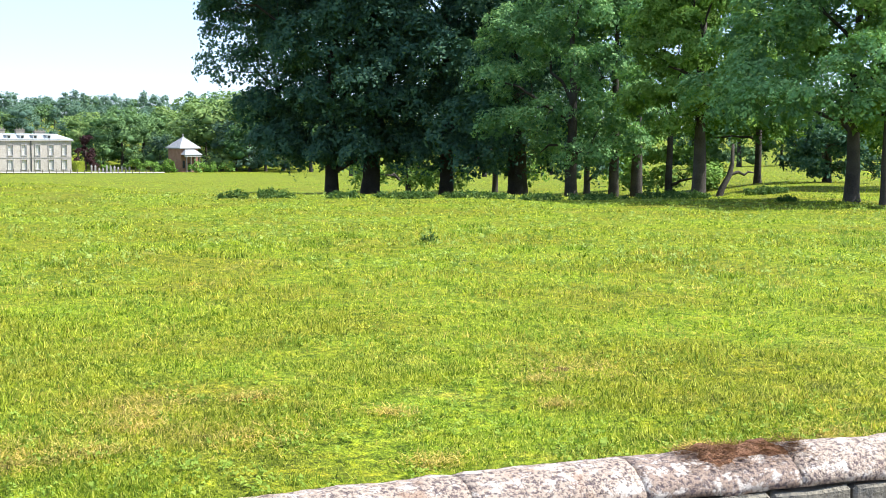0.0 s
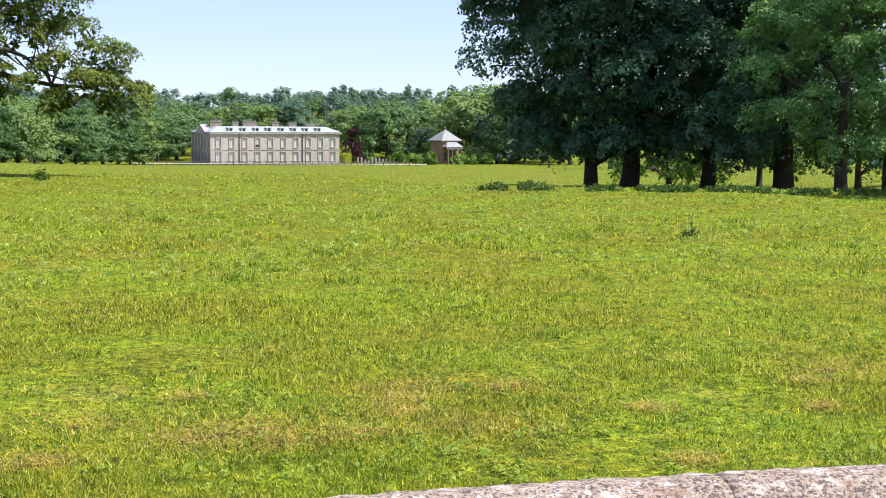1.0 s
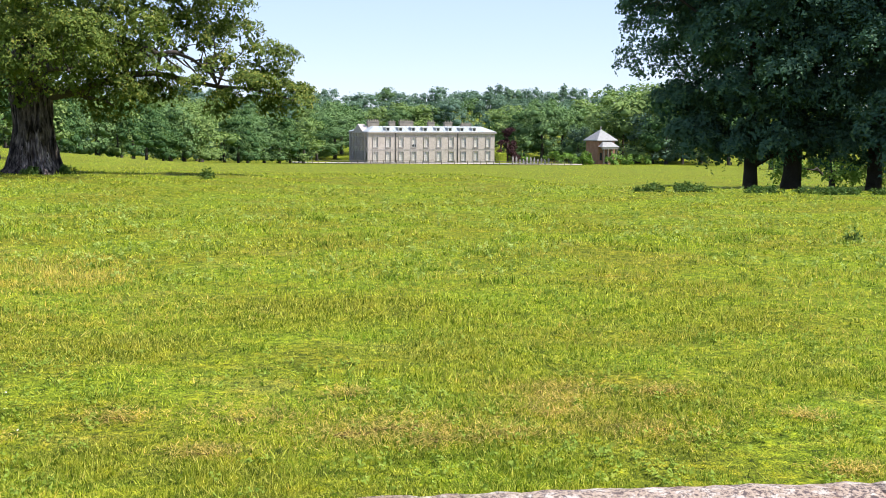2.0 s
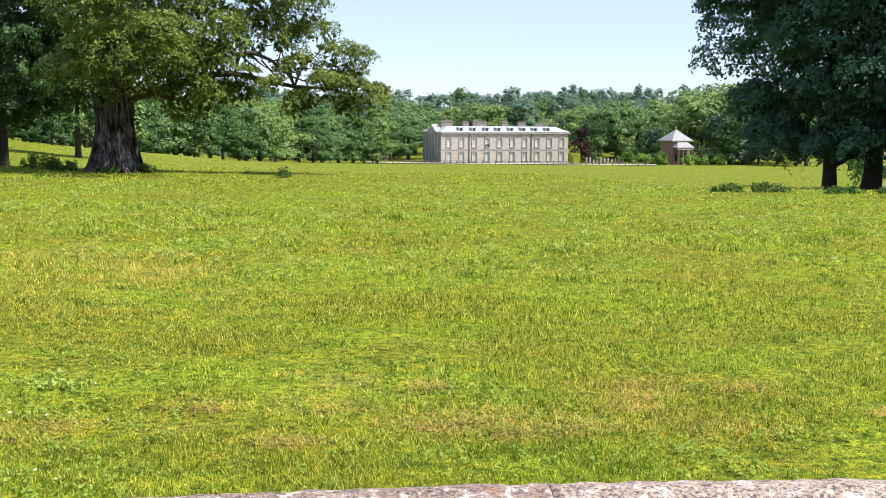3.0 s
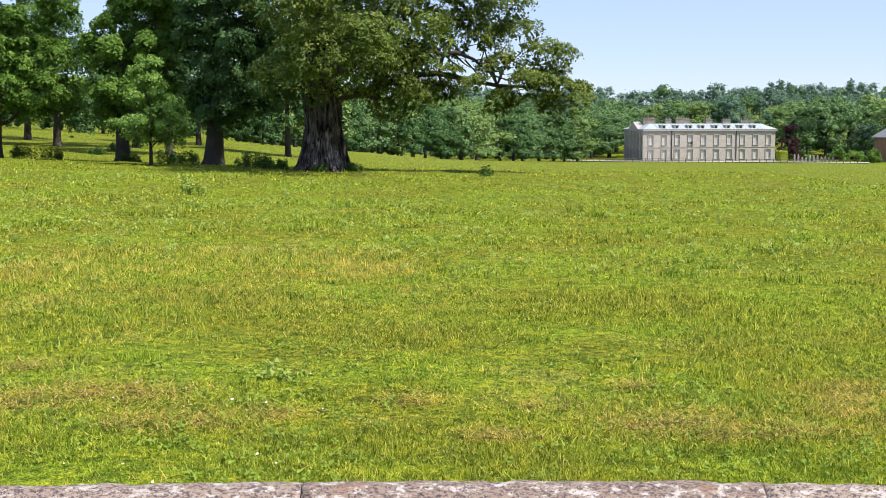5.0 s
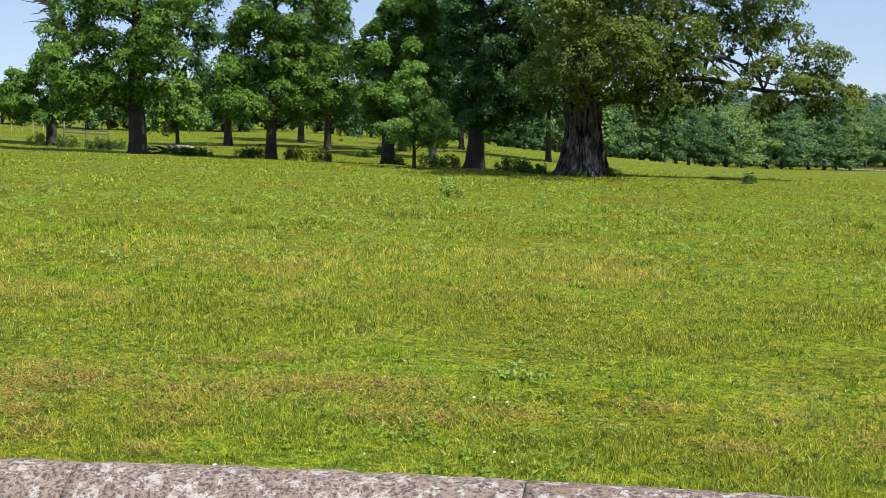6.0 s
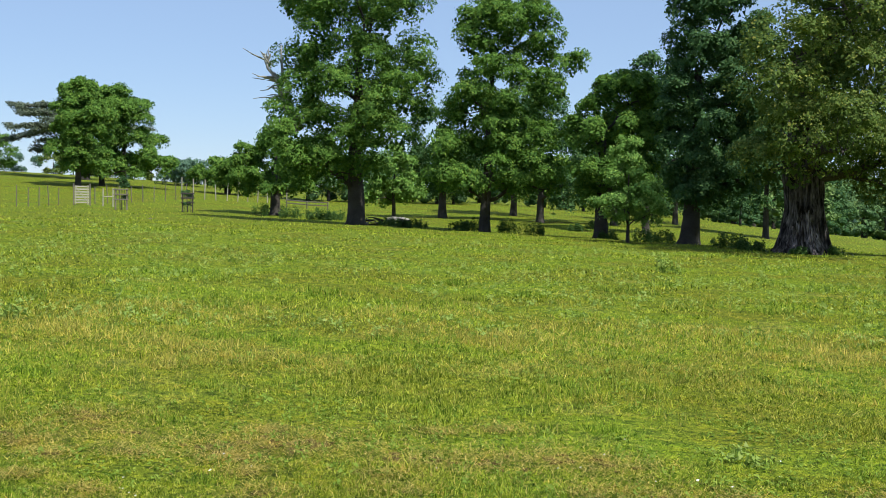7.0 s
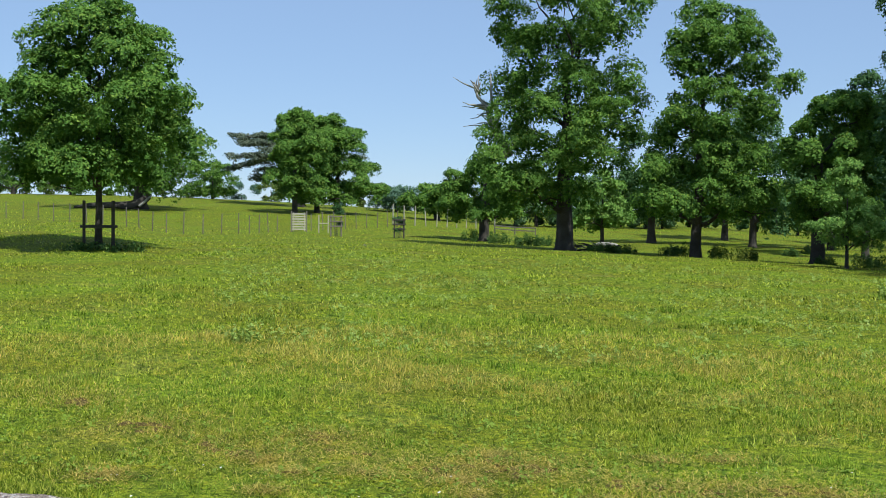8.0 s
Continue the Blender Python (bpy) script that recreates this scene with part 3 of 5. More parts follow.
def build_wall():
    rng = random.Random(5)
    wall = tagged(new("wall_stone"), "low curved stone wall with worn rounded coping", "wall", kind="structure")
    core = bmesh.new()
    xs = [-12 + 0.5 * i for i in range(49)]
    rows = [[core.verts.new((x, wall_line(x) + d, z)) for d, z in ((-0.17, -0.5), (-0.17, 0.766), (0.17, 0.766), (0.17, -0.5))] for x in xs]
    for a, b in zip(rows, rows[1:]):
        for k in range(4):
            core.faces.new((a[k], b[k], b[(k + 1) % 4], a[(k + 1) % 4]))
    bmesh.ops.recalc_face_normals(core, faces=core.faces)
    part("wall_core", core, WALL_FACE, wall, "mortar core of the wall")
    joints = [-11.2, -9.3, -7.4, -5.4, -3.45, -1.45, 0.53, 2.4, 3.27, 4.14, 5.35, 6.6, 8.2, 10.0, 11.8]
    for k, (a, b) in enumerate(zip(joints, joints[1:])):
        part("coping_stone", coping_stone(a, b, rng, abs(a - 3.27) < 0.1), COPING, wall)
    # facing stones on the viewer's side
    z = 0.73
    for row in range(3):
        x = -6.0 + row * 0.17
        while x < 8.0:
            w = rng.uniform(0.28, 0.55)
            h = 0.15
            slope = 0.12 - 0.042 * (x + w / 2)
            ob = part("wall_stone_block", stone(rng, (w - 0.02, 0.10, h - 0.015), 1, 0.008), WALL_FACE, wall,
                      at=Matrix.Translation((x + w / 2, wall_line(x + w / 2) - 0.20, z - h / 2 + 0.03)) @ Matrix.Rotation(math.atan(slope), 4, "Z"))
            x += w
        z -= 0.16
    # needle litter lying where the coping is broken
    bm = bmesh.new()
    gx = 26
    grid = {}
    for i in range(gx):
        for j in range(9):
            x = 3.56 + 0.66 * i / (gx - 1)
            d = -0.17 + 0.27 * j / 8
            edge = ease(min(i, gx - 1 - i) / 5) * ease(min(j, 8 - j) / 2.0)
            top = 0.77 + 0.165 - 0.9 * max(0.0, abs(d + 0.01) - 0.03) ** 1.4
            z = top - 0.05 + 0.062 * edge + (0.025 * noise.noise((x * 15, d * 15, 0)) + 0.012 * noise.noise((x * 45, d * 45, 0))) * edge
            grid[i, j] = bm.verts.new((x, wall_line(x) + d, z))
    for i in range(gx - 1):
        for j in range(8):
            bm.faces.new((grid[i, j], grid[i + 1, j], grid[i + 1, j + 1], grid[i, j + 1]))
    for f in bm.faces:
        f.smooth = True
    litter = part("needle_litter", bm, NEEDLES, None)
    gen = np.random.default_rng(6)
    n = 1800
    x, d = gen.uniform(3.52, 4.26, n), np.clip(gen.normal(-0.04, 0.07, n), -0.18, 0.12)
    z = 0.77 + 0.176 - 0.9 * np.maximum(0.0, np.abs(d + 0.01) - 0.03) ** 1.4 + gen.uniform(-0.012, 0.012, n)
    a, ln, w = gen.normal(0, 0.5, n), gen.uniform(0.03, 0.09, n), 0.0022
    y = wall_line(x) + d
    v = np.empty((n, 3, 3))
    v[:, 0] = np.stack([x - np.sin(a) * w, y + np.cos(a) * w, z], 1)
    v[:, 1] = np.stack([x + np.sin(a) * w, y - np.cos(a) * w, z + 0.002], 1)
    v[:, 2] = np.stack([x + np.cos(a) * ln, y + np.sin(a) * ln, z + gen.uniform(-0.012, 0.02, n)], 1)
    tagged(new("loose_needles", leaf_mesh("loose_needles", v.reshape(-1, 3), DRY_NEEDLE)), "loose rust-brown dry needles on the coping", "leaf litter", kind="stuff")
    tagged(litter, "reddish-brown dry needle litter caught on the coping", "leaf litter", kind="stuff")


build_wall()


def build_terrace():
    """The ground on the viewer's side of the wall."""
    bm = bmesh.new()
    xs = [-12 + i for i in range(25)]
    near = [bm.verts.new((x, -14.0, 0.44)) for x in xs]
    far = [bm.verts.new((x, wall_line(x) - 0.1, 0.44)) for x in xs]
    low_n = [bm.verts.new((x, -14.0, -0.3)) for x in xs]
    low_f = [bm.verts.new((x, wall_line(x) - 0.1, -0.3)) for x in xs]
    for i in range(24):
        bm.faces.new((near[i], near[i + 1], far[i + 1], far[i]))
        bm.faces.new((low_n[i], low_n[i + 1], near[i + 1], near[i]))
        bm.faces.new((far[i], far[i + 1], low_f[i + 1], low_f[i]))
    bm.faces.new((low_n[0], near[0], far[0], low_f[0]))
    bm.faces.new((low_n[-1], low_f[-1], far[-1], near[-1]))
    bmesh.ops.recalc_face_normals(bm, faces=bm.faces)
    ob = part("path", bm, PATH_GRIT, None)
    tagged(ob, "gravel path behind the stone wall", "path", kind="structure")


build_terrace()

# ---- the dark clump of old trees ----
CLUMP = "clump of old parkland trees"
CLUMP_FORMS = {0: [(1.4, -4.5, 3.6), (4.5, -5.6, 4.5), (7.4, -6.3, 5.0), (9.0, -7.2, 5.0), (11.6, -8.0, 5.0), (16.0, -6.5, 5.0), (21.0, -2.0, 2.5)],
               8: [(2.2, -5.4, 3.6), (3.2, -6.0, 4.2), (5.0, -5.6, 4.4), (8.0, -5.2, 4.2), (10.5, -3.4, 3.0), (12.5, -1.0, 1.0)]}
for k, (az, r, h, s, tr, mat, bare, lab) in enumerate([
        (17.2, 74.0, 21, 5.7, 0.40, LEAF_DARK_SKYLIT, 2.3, "tall dense dark-leaved tree at the clump's edge"),
        (18.9, 75.0, 25, 7.8, 0.54, LEAF_DARK_SKYLIT, 2.1, "tall dark-leaved tree with a broad flared trunk"),
        (22.3, 75.0, 25, 7.8, 0.42, LEAF_DARK_SKYLIT, 2.1, "tall dark-leaved tree with a nearly black trunk"),
        (25.5, 73.0, 25, 7.8, 0.58, LEAF_DARK_SKYLIT, 2.1, "tall dark-leaved tree with a stout grey trunk"),
        (27.9, 64.0, 12.5, 4.6, 0.30, LEAF_CHESTNUT, 2.2, "tall green-leaved tree with a straight dark trunk"),
        (29.8, 66.0, 14, 2.4, 0.26, LEAF_LIGHT, 8.8, "slim tall tree with light green leaves"),
        (30.8, 67.0, 14, 2.4, 0.32, LEAF_LIGHT, 9.0, "tall tree with loose light green leaves"),
        (33.5, 58.0, 11, 3.2, 0.30, LEAF_LIGHT, 2.9, "tall tree with a smooth grey trunk"),
        (39.9, 50.0, 10, 5.0, 0.26, LEAF_CHESTNUT, 1.9, "spreading chestnut with drooping pale leaf sprays")]):
    tree(lab, place(az, r), h, s, tr, mat, 11 + k, bare=bare, leaves=(84000 if k == 0 else 62000) if k < 4 else 8000 if k in (5, 6) else 60000, size=0.185 if k < 4 else 0.125, group=CLUMP, clumps=(400 if k == 0 else 300) if k < 4 else 240, skirt=0.9, limbs=6, top_detail=12.5,
         outline=CLUMP_FORMS.get(k))
for k, (az, r, h, s, mat, bare, lab) in enumerate([
        (20.6, 98, 15, 6.0, LEAF_LIGHT, 1.0, "sunlit tree standing behind the clump"),
        (24.5, 104, 16, 7.0, LEAF_MID, 1.0, "sunlit tree standing behind the clump"),
        (28.6, 94, 16, 6.5, LEAF_LIGHT, 0.8, "bright low-branched tree behind the clump"),
        (32.2, 80, 13, 4.4, LEAF_LIGHT, 0.6, "bright yellow-green tree branched to the ground"),
        (36.0, 84, 14, 5.5, LEAF_MID, 2.4, "green tree standing behind the chestnut"),
        (43.5, 70, 14, 6.0, LEAF_MID, 1.8, "green tree on the rising ground"),
        (38.9, 80, 3.4, 2.8, LEAF_DARK_SKYLIT, 0.5, "low dark hawthorn with a rounded head")]):
    tree(lab, place(az, r), h, s, 0.22, mat, 51 + k, bare=bare, leaves=22000 if h > 5 else 6000, size=0.22 if h > 5 else 0.19, clumps=120, limbs=4, skirt=1.6, top_detail=9.5)
tree("pale drooping leaf sprays of a young chestnut", place(41.2, 48.5), 8.5, 2.6, 0.12, LEAF_LIGHT, 66, bare=2.4, leaves=22000, size=0.14, clumps=80, limbs=4)


def leaning_stem():
    rng = random.Random(4)
    root = tagged(new("leaning_tree"), "small bare crooked stem leaning beside the grey trunk", "tree")
    root.matrix_basis = Matrix.Translation(place(34.4, 60.0))
    t = Tubes().add([Vector(p) for p in ((-0.1, 0, -0.2), (0.15, 0, 0.4), (0.5, 0, 0.95), (0.72, 0.1, 1.5), (0.8, 0.2, 2.4))], [0.2, 0.15, 0.13, 0.10, 0.06], 8, 0.08, rng)
    child("trunk", mesh_of("trunk", t.verts, t.faces, BARK, True), root)
    t = Tubes().add([Vector(p) for p in ((0.55, 0, 1.0), (1.0, 0, 1.12), (1.35, 0.05, 0.98), (1.55, 0.05, 1.12), (1.85, 0, 1.08))], [0.08, 0.07, 0.06, 0.05, 0.03], 6, 0.08, rng)
    child("limb", mesh_of("limb", t.verts, t.faces, BARK, True), root)


leaning_stem()


# ---- the great oak and the trees beside it ----
def bole_point(a, z, out):
    """A point of the veteran oak's trunk: fluted, flared at the foot, sunk where the bark is torn away."""
    r = float(np.interp(z, (-0.5, 0.0, 0.3, 0.8, 1.5, 2.3, 3.2, 4.5, 6.0, 9.0), (1.70, 1.34, 1.10, 0.95, 0.87, 0.81, 0.77, 0.74, 0.62, 0.40)))
    c, s = math.cos(a), math.sin(a)
    foot = math.exp(-max(z, 0.0) * 0.9)
    r *= 1 + (0.05 + 0.10 * foot) * math.sin(5 * a + 0.8) + (0.03 + 0.07 * foot) * math.sin(9 * a + 0.5 * z) + 0.03 * math.sin(17 * a + 0.7 * z)
    r += 0.16 * noise.noise((c * 1.6, s * 1.6, z * 0.7)) + 0.10 * noise.noise((c * 6, s * 6, z * 0.8 + 4)) + 0.05 * noise.noise((c * 15, s * 15, z * 1.6))
    u = (((a + math.pi / 2 + math.pi) % math.tau) - math.pi - 0.1) / 0.72
    inside = 1.95 * (1 - abs(u) ** 2.6) - z if abs(u) < 1 else -1.0
    r -= 0.20 * float(ease(inside / 0.22))
    return Vector(((r + out) * c - 0.03 * z, (r + out) * s, z))


def oak_bole():
    hs = [-0.5, -0.2] + [0.12 * i for i in range(34)] + [4.4, 4.9, 5.5, 6.2, 7.0, 8.0, 9.0]
    n = 64
    verts = [bole_point(math.tau * k / n, z, 0.0) for z in hs for k in range(n)]
    faces = [(i * n + k, i * n + (k + 1) % n, (i + 1) * n + (k + 1) % n, (i + 1) * n + k) for i in range(len(hs) - 1) for k in range(n)]
    return mesh_of("trunk", verts, faces, BARK_OLD, True)


def great_oak():
    side = [(7.5, 0.5, 8.6, 1.9), (8.4, -1.0, 6.9, 1.8), (9.3, 0.8, 6.0, 1.6), (9.9, -0.5, 4.9, 1.5), (10.6, 0.6, 3.9, 1.3), (11.3, -0.3, 3.3, 1.2),
            (9.2, -1.2, 3.6, 1.3), (8.3, 0.3, 3.0, 1.1), (10.3, 0.2, 2.9, 1.0), (6.6, -1.4, 9.4, 1.9), (5.2, 1.0, 10.4, 2.0), (6.2, 0.6, 7.6, 1.5),
            (7.2, -0.8, 5.9, 0.9), (5.0, -1.0, 6.5, 1.0), (6.3, -0.5, 6.7, 1.0), (7.7, -0.5, 6.2, 1.0), (3.4, -1.2, 5.2, 1.2), (7.4, -0.9, 4.6, 0.7), (8.2, -0.7, 4.9, 0.9), (4.4, -1.6, 7.4, 1.6), (5.6, 0.2, 3.4, 1.0), (5.6, -1.2, 4.3, 0.7), (4.5, -1.6, 4.6, 0.8), (6.7, -1.5, 3.9, 0.7), (4.2, -0.8, 3.4, 1.3), (2.6, -1.8, 4.0, 1.5), (1.2, -2.4, 5.4, 1.6),
            (-1.8, -2.0, 4.2, 1.5), (0.3, -2.2, 7.2, 1.9), (-1.4, -2.4, 6.2, 1.6)]
    # unseen billows high over the oak, added to shade the crown's front below
    high = random.Random(5)
    side += [(4.4 + 4.4 * k * math.cos(a), 5.5 * k * math.sin(a) - 2.6, 12.2 + 3.2 * (1 - k * k) + high.uniform(-0.6, 0.6), 2.7) for a, k in ((i * 2.4, math.sqrt((i + 0.5) / 26)) for i in range(26))]
    root = tree("veteran oak with a massive gnarled hollow trunk", place(-14.1, 58), 13, 7.0, 0.90, LEAF_OAK, 31, bare=2.9, leaves=125000, size=0.115,
                clumps=230, top_detail=11.8, extra=side, limbs=9, bole=oak_bole(), trim=lambda p: -2.0 + max(0.0, p.z - 6.5) * 0.4 < p.x < 6.0 and not (4.2 < p.x < 6.6 and 3.8 < p.z < 5.3) and not (p.x < -1.0 and p.y < -2.4 and p.z > 4.5))
    rng = random.Random(8)
    # torn wood within the arched scar, and the rolled bark round it
    for k in range(46):
        a = -math.pi / 2 + rng.uniform(-0.55, 0.75)
        peak = 1.9 * (1 - abs((a + math.pi / 2 - 0.1) / 0.75) ** 2.6)
        if peak < 0.35:
            continue
        z0, z1 = rng.uniform(-0.2, peak * 0.5), peak * rng.uniform(0.7, 1.05)
        sway = rng.uniform(-0.12, 0.12)
        p = [bole_point(a + sway * i / 5, z0 + (z1 - z0) * i / 5, 0.03) for i in range(6)]
        w = rng.uniform(0.03, 0.10)
        t = Tubes().add(p, [w * 0.6, w, w * 0.8, w * 1.1, w * 0.7, w * 0.25], 6, 0.35, rng)
        child("torn_wood", mesh_of("torn_wood", t.verts, t.faces, TORN, True), root, "pale splintered wood in the scar")
    for k in range(22):
        a = rng.uniform(-math.pi, 0)
        z0 = rng.uniform(0.2, 3.2)
        p = [bole_point(a + rng.uniform(-0.03, 0.03), z0 + 0.28 * i, 0.02) for i in range(5)]
        w = rng.uniform(0.03, 0.08)
        t = Tubes().add(p, [w * 0.4, w, w * 1.1, w * 0.8, w * 0.3], 6, 0.35, rng)
        child("bark_ridge", mesh_of("bark_ridge", t.verts, t.faces, BARK_OLD, True), root)
    # the crooked bare bough on the open side
    t = Tubes()
    t.add([Vector(p) for p in ((0.6, -0.3, 4.6), (1.9, -0.7, 5.6), (3.2, -1.0, 5.9), (4.4, -1.2, 5.6), (5.2, -1.2, 5.2), (5.9, -1.2, 5.3), (6.7, -1.1, 5.0), (7.6, -0.9, 4.3), (8.6, -0.6, 4.0))],
          [0.22, 0.18, 0.15, 0.13, 0.11, 0.09, 0.07, 0.05, 0.025], 8, 0.1, rng)
    for k in range(16):
        a = Vector((3.6 + 0.3 * k, -1.1, 5.6 - 0.07 * k))
        t.add(bent(a, a + Vector((rng.uniform(0.2, 1.3), rng.uniform(-0.7, 0.7), rng.uniform(-0.9, 1.1))), rng, 4, 0, 0.1), [0.045, 0.035, 0.025, 0.012], 4)
    child("limb", mesh_of("limb", t.verts, t.faces, BARK, True), root, "dark crooked bough")


great_oak()
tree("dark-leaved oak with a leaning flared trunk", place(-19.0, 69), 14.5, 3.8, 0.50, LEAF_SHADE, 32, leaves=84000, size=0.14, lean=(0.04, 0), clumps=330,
     outline=[(1.5, -0.4, 2.0), (2.0, -0.6, 2.4), (3.6, -1.9, 4.0), (6.1, -2.0, 5.0), (9.0, -1.9, 5.0), (10.2, -1.9, 4.6), (11.4, -1.4, 4.2), (12.6, -2.1, 3.6), (14.5, -1.2, 2.2)])
tree("broad dark oak with a short trunk", place(-22.9, 72), 9.2, 3.4, 0.36, LEAF_MID, 33, leaves=50000, size=0.15, clumps=170,
     outline=[(1.5, -0.6, 2.0), (2.2, -1.4, 3.0), (3.5, -2.5, 3.7), (4.8, -2.2, 3.9), (6.1, -2.0, 3.9), (7.4, -1.3, 3.7), (8.3, -0.5, 3.7), (9.2, 1.7, 3.3)])
tree("young tree with light green leaves and a thin stem", place(-21.7, 60.5), 5.0, 2.0, 0.075, LEAF_LIGHT, 34, leaves=16000, size=0.10, clumps=130, limbs=5,
     outline=[(0.7, -0.5, 0.9), (1.0, -1.3, 1.7), (1.7, -1.8, 2.0), (2.6, -1.4, 2.0), (3.3, -1.0, 0.9), (4.2, -0.8, 0.8), (5.0, -0.35, 0.35)])
tree("tall open-crowned oak with a straight trunk", place(-28.1, 75), 14.4, 4.4, 0.31, LEAF_MID, 35, leaves=78000, size=0.14, clumps=300, extra=[(0.2, -2.2, 4.6, 1.2), (0.6, -2.4, 6.4, 1.2), (-1.2, -2.2, 3.2, 1.2), (1.8, -2.2, 3.0, 1.3)], lean=(0.03, 0),
     outline=[(1.6, -2.1, 3.4), (2.1, -3.2, 4.5), (3.4, -4.1, 5.3), (5.0, -4.1, 5.0), (6.2, -3.4, 3.6), (7.8, -2.4, 5.0), (9.2, -2.2, 5.5), (10.5, -1.9, 5.1), (11.9, -2.4, 4.3), (13.3, -1.2, 3.5), (14.6, -0.9, 1.9)])


def dead_boughs(root, at):
    rng = random.Random(12)
    t = Tubes()
    x, z = at
    t.add(bent(Vector((x + 2.2, -1.5, z - 4.6)), Vector((x, -1.5, z)), rng, 7, 0.0, 0.04), [0.30, 0.27, 0.23, 0.18, 0.13, 0.09, 0.04], 7, 0.12, rng)
    t.add(bent(Vector((x + 1.6, -1.5, z - 3.6)), Vector((x + 1.0, -1.2, z + 0.6)), rng, 6, 0.0, 0.05), [0.22, 0.19, 0.15, 0.11, 0.07, 0.03], 6, 0.12, rng)
    for k in range(40):
        u = rng.random()
        a = Vector((x + 2.0 * (1 - u), -1.5, z - 4.2 * (1 - u)))
        t.add(bent(a, a + Vector((rng.uniform(-1.9, 0.6), rng.uniform(-0.8, 0.8), rng.uniform(-0.5, 0.9))), rng, 4, 0.0, 0.1), [0.07, 0.05, 0.035, 0.015], 4)
    child("dead_limb", mesh_of("dead_limb", t.verts, t.faces, DEAD_WOOD, True), root, "bleached bare dead boughs")


old = tree("old oak with bleached dead boughs in its crown", place(-33.9, 80), 17.4, 5.6, 0.52, LEAF_MID, 36, leaves=110000, size=0.14, clumps=360, extra=[(-0.6, -2.4, 5.0, 1.3), (0.7, -2.6, 6.8, 1.4), (-0.5, -2.6, 8.6, 1.4), (0.6, -2.4, 10.6, 1.4), (-2.4, -2.6, 4.2, 1.5), (-3.8, -2.0, 3.4, 1.4)], sides=14, limbs=9,
           outline=[(1.9, -4.0, 2.0), (3.1, -6.0, 2.6), (4.9, -6.2, 3.4), (6.1, -5.8, 4.3), (8.5, -5.3, 5.5), (10.5, -5.0, 4.7), (12.3, -5.2, 3.2), (13.8, -6.0, 6.3), (15.4, -5.3, 6.4), (17.4, -2.6, 2.6)],
           trim=lambda p: not (1.2 < p.x < 4.5 and p.z < 4.5))
dead_boughs(old, (-5.7, 10.4))
FORMS = {-37.5: [(1.3, -2.5, 2.9), (1.7, -3.7, 3.7), (3.2, -5.4, 3.7), (4.6, -4.5, 3.3), (5.9, -1.4, 2.5), (7.1, -0.3, 1.3)],
         -46.0: [(1.2, -1.9, 2.9), (2.1, -3.1, 3.7), (5.0, -3.8, 4.1), (7.8, -3.2, 3.7), (10.3, -1.6, 2.0), (12.1, -0.6, 0.4)],
         -44.1: [(1.1, -4.5, 4.2), (2.3, -5.4, 6.2), (4.5, -4.6, 4.8), (7.1, -3.7, 3.9), (9.7, -2.9, 2.4), (11.6, -1.1, 1.5)]}
mid = "scattered parkland trees beyond the front row"
for k, (az, r, h, s, tr, mat, bare, lv, lab) in enumerate([
        (-37.5, 104, 7.0, 3.2, 0.40, LEAF_MID, 1.6, 12000, "squat oak with a split old trunk"),
        (-32.2, 96, 5.4, 2.2, 0.14, LEAF_LIGHT, 1.3, 6000, "small thorn tree with light green leaves"),
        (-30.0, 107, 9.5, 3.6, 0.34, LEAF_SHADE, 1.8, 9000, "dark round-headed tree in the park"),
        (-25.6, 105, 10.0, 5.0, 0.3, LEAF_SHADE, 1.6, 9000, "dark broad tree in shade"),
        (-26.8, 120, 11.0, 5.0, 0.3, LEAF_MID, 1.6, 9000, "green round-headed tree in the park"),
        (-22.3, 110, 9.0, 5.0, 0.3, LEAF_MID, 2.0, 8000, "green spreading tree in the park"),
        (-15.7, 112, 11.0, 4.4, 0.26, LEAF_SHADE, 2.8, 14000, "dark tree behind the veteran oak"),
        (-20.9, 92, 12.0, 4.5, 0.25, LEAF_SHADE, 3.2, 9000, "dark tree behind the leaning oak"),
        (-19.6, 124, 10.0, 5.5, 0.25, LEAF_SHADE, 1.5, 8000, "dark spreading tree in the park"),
        (-39.6, 150, 3.6, 4.0, 0.3, LEAF_MID, 0.8, 7000, "bushy hedgerow tree in the park"),
        (-36.0, 150, 7.0, 5.0, 0.3, LEAF_MID, 0.8, 7000, "bushy hedgerow tree in the park"),
        (-41.4, 175, 3.0, 4.0, 0.2, LEAF_HAZED, 0.4, 4000, "grey-green bushes on the hill"),
        (-46.0, 142, 11.4, 4.6, 0.3, LEAF_MID, 1.3, 15000, "full leafy tree beside the cedar"),
        (-44.1, 152, 10.8, 5.6, 0.4, LEAF_MID, 0.7, 15000, "dark leafy tree beside the cedar"),
        (-45.0, 149, 10.6, 4.6, 0.3, LEAF_MID, 1.0, 13000, "full leafy tree between its neighbours"),
        (-52.75, 140, 9.0, 8.0, 0.7, LEAF_MID, 1.6, 12000, "broad old tree on the brow of the hill"),
        (-49.6, 190, 5.0, 4.0, 0.2, LEAF_MID, 0.5, 4000, "rounded bush on the brow of the hill"),
        (-58.0, 200, 7.0, 7.0, 0.3, LEAF_MID, 0.6, 6000, "light green trees on the brow"),
        (-55.6, 190, 6.0, 6.0, 0.3, LEAF_LIGHT, 0.6, 6000, "light green trees on the brow")]):
    tree(lab, place(az, r), h, s, tr, mat, 71 + k, bare=bare, leaves=lv * 2, size=0.20 if r < 125 else 0.25, clumps=120, limbs=4, skirt=1.5, group=mid, outline=FORMS.get(az))

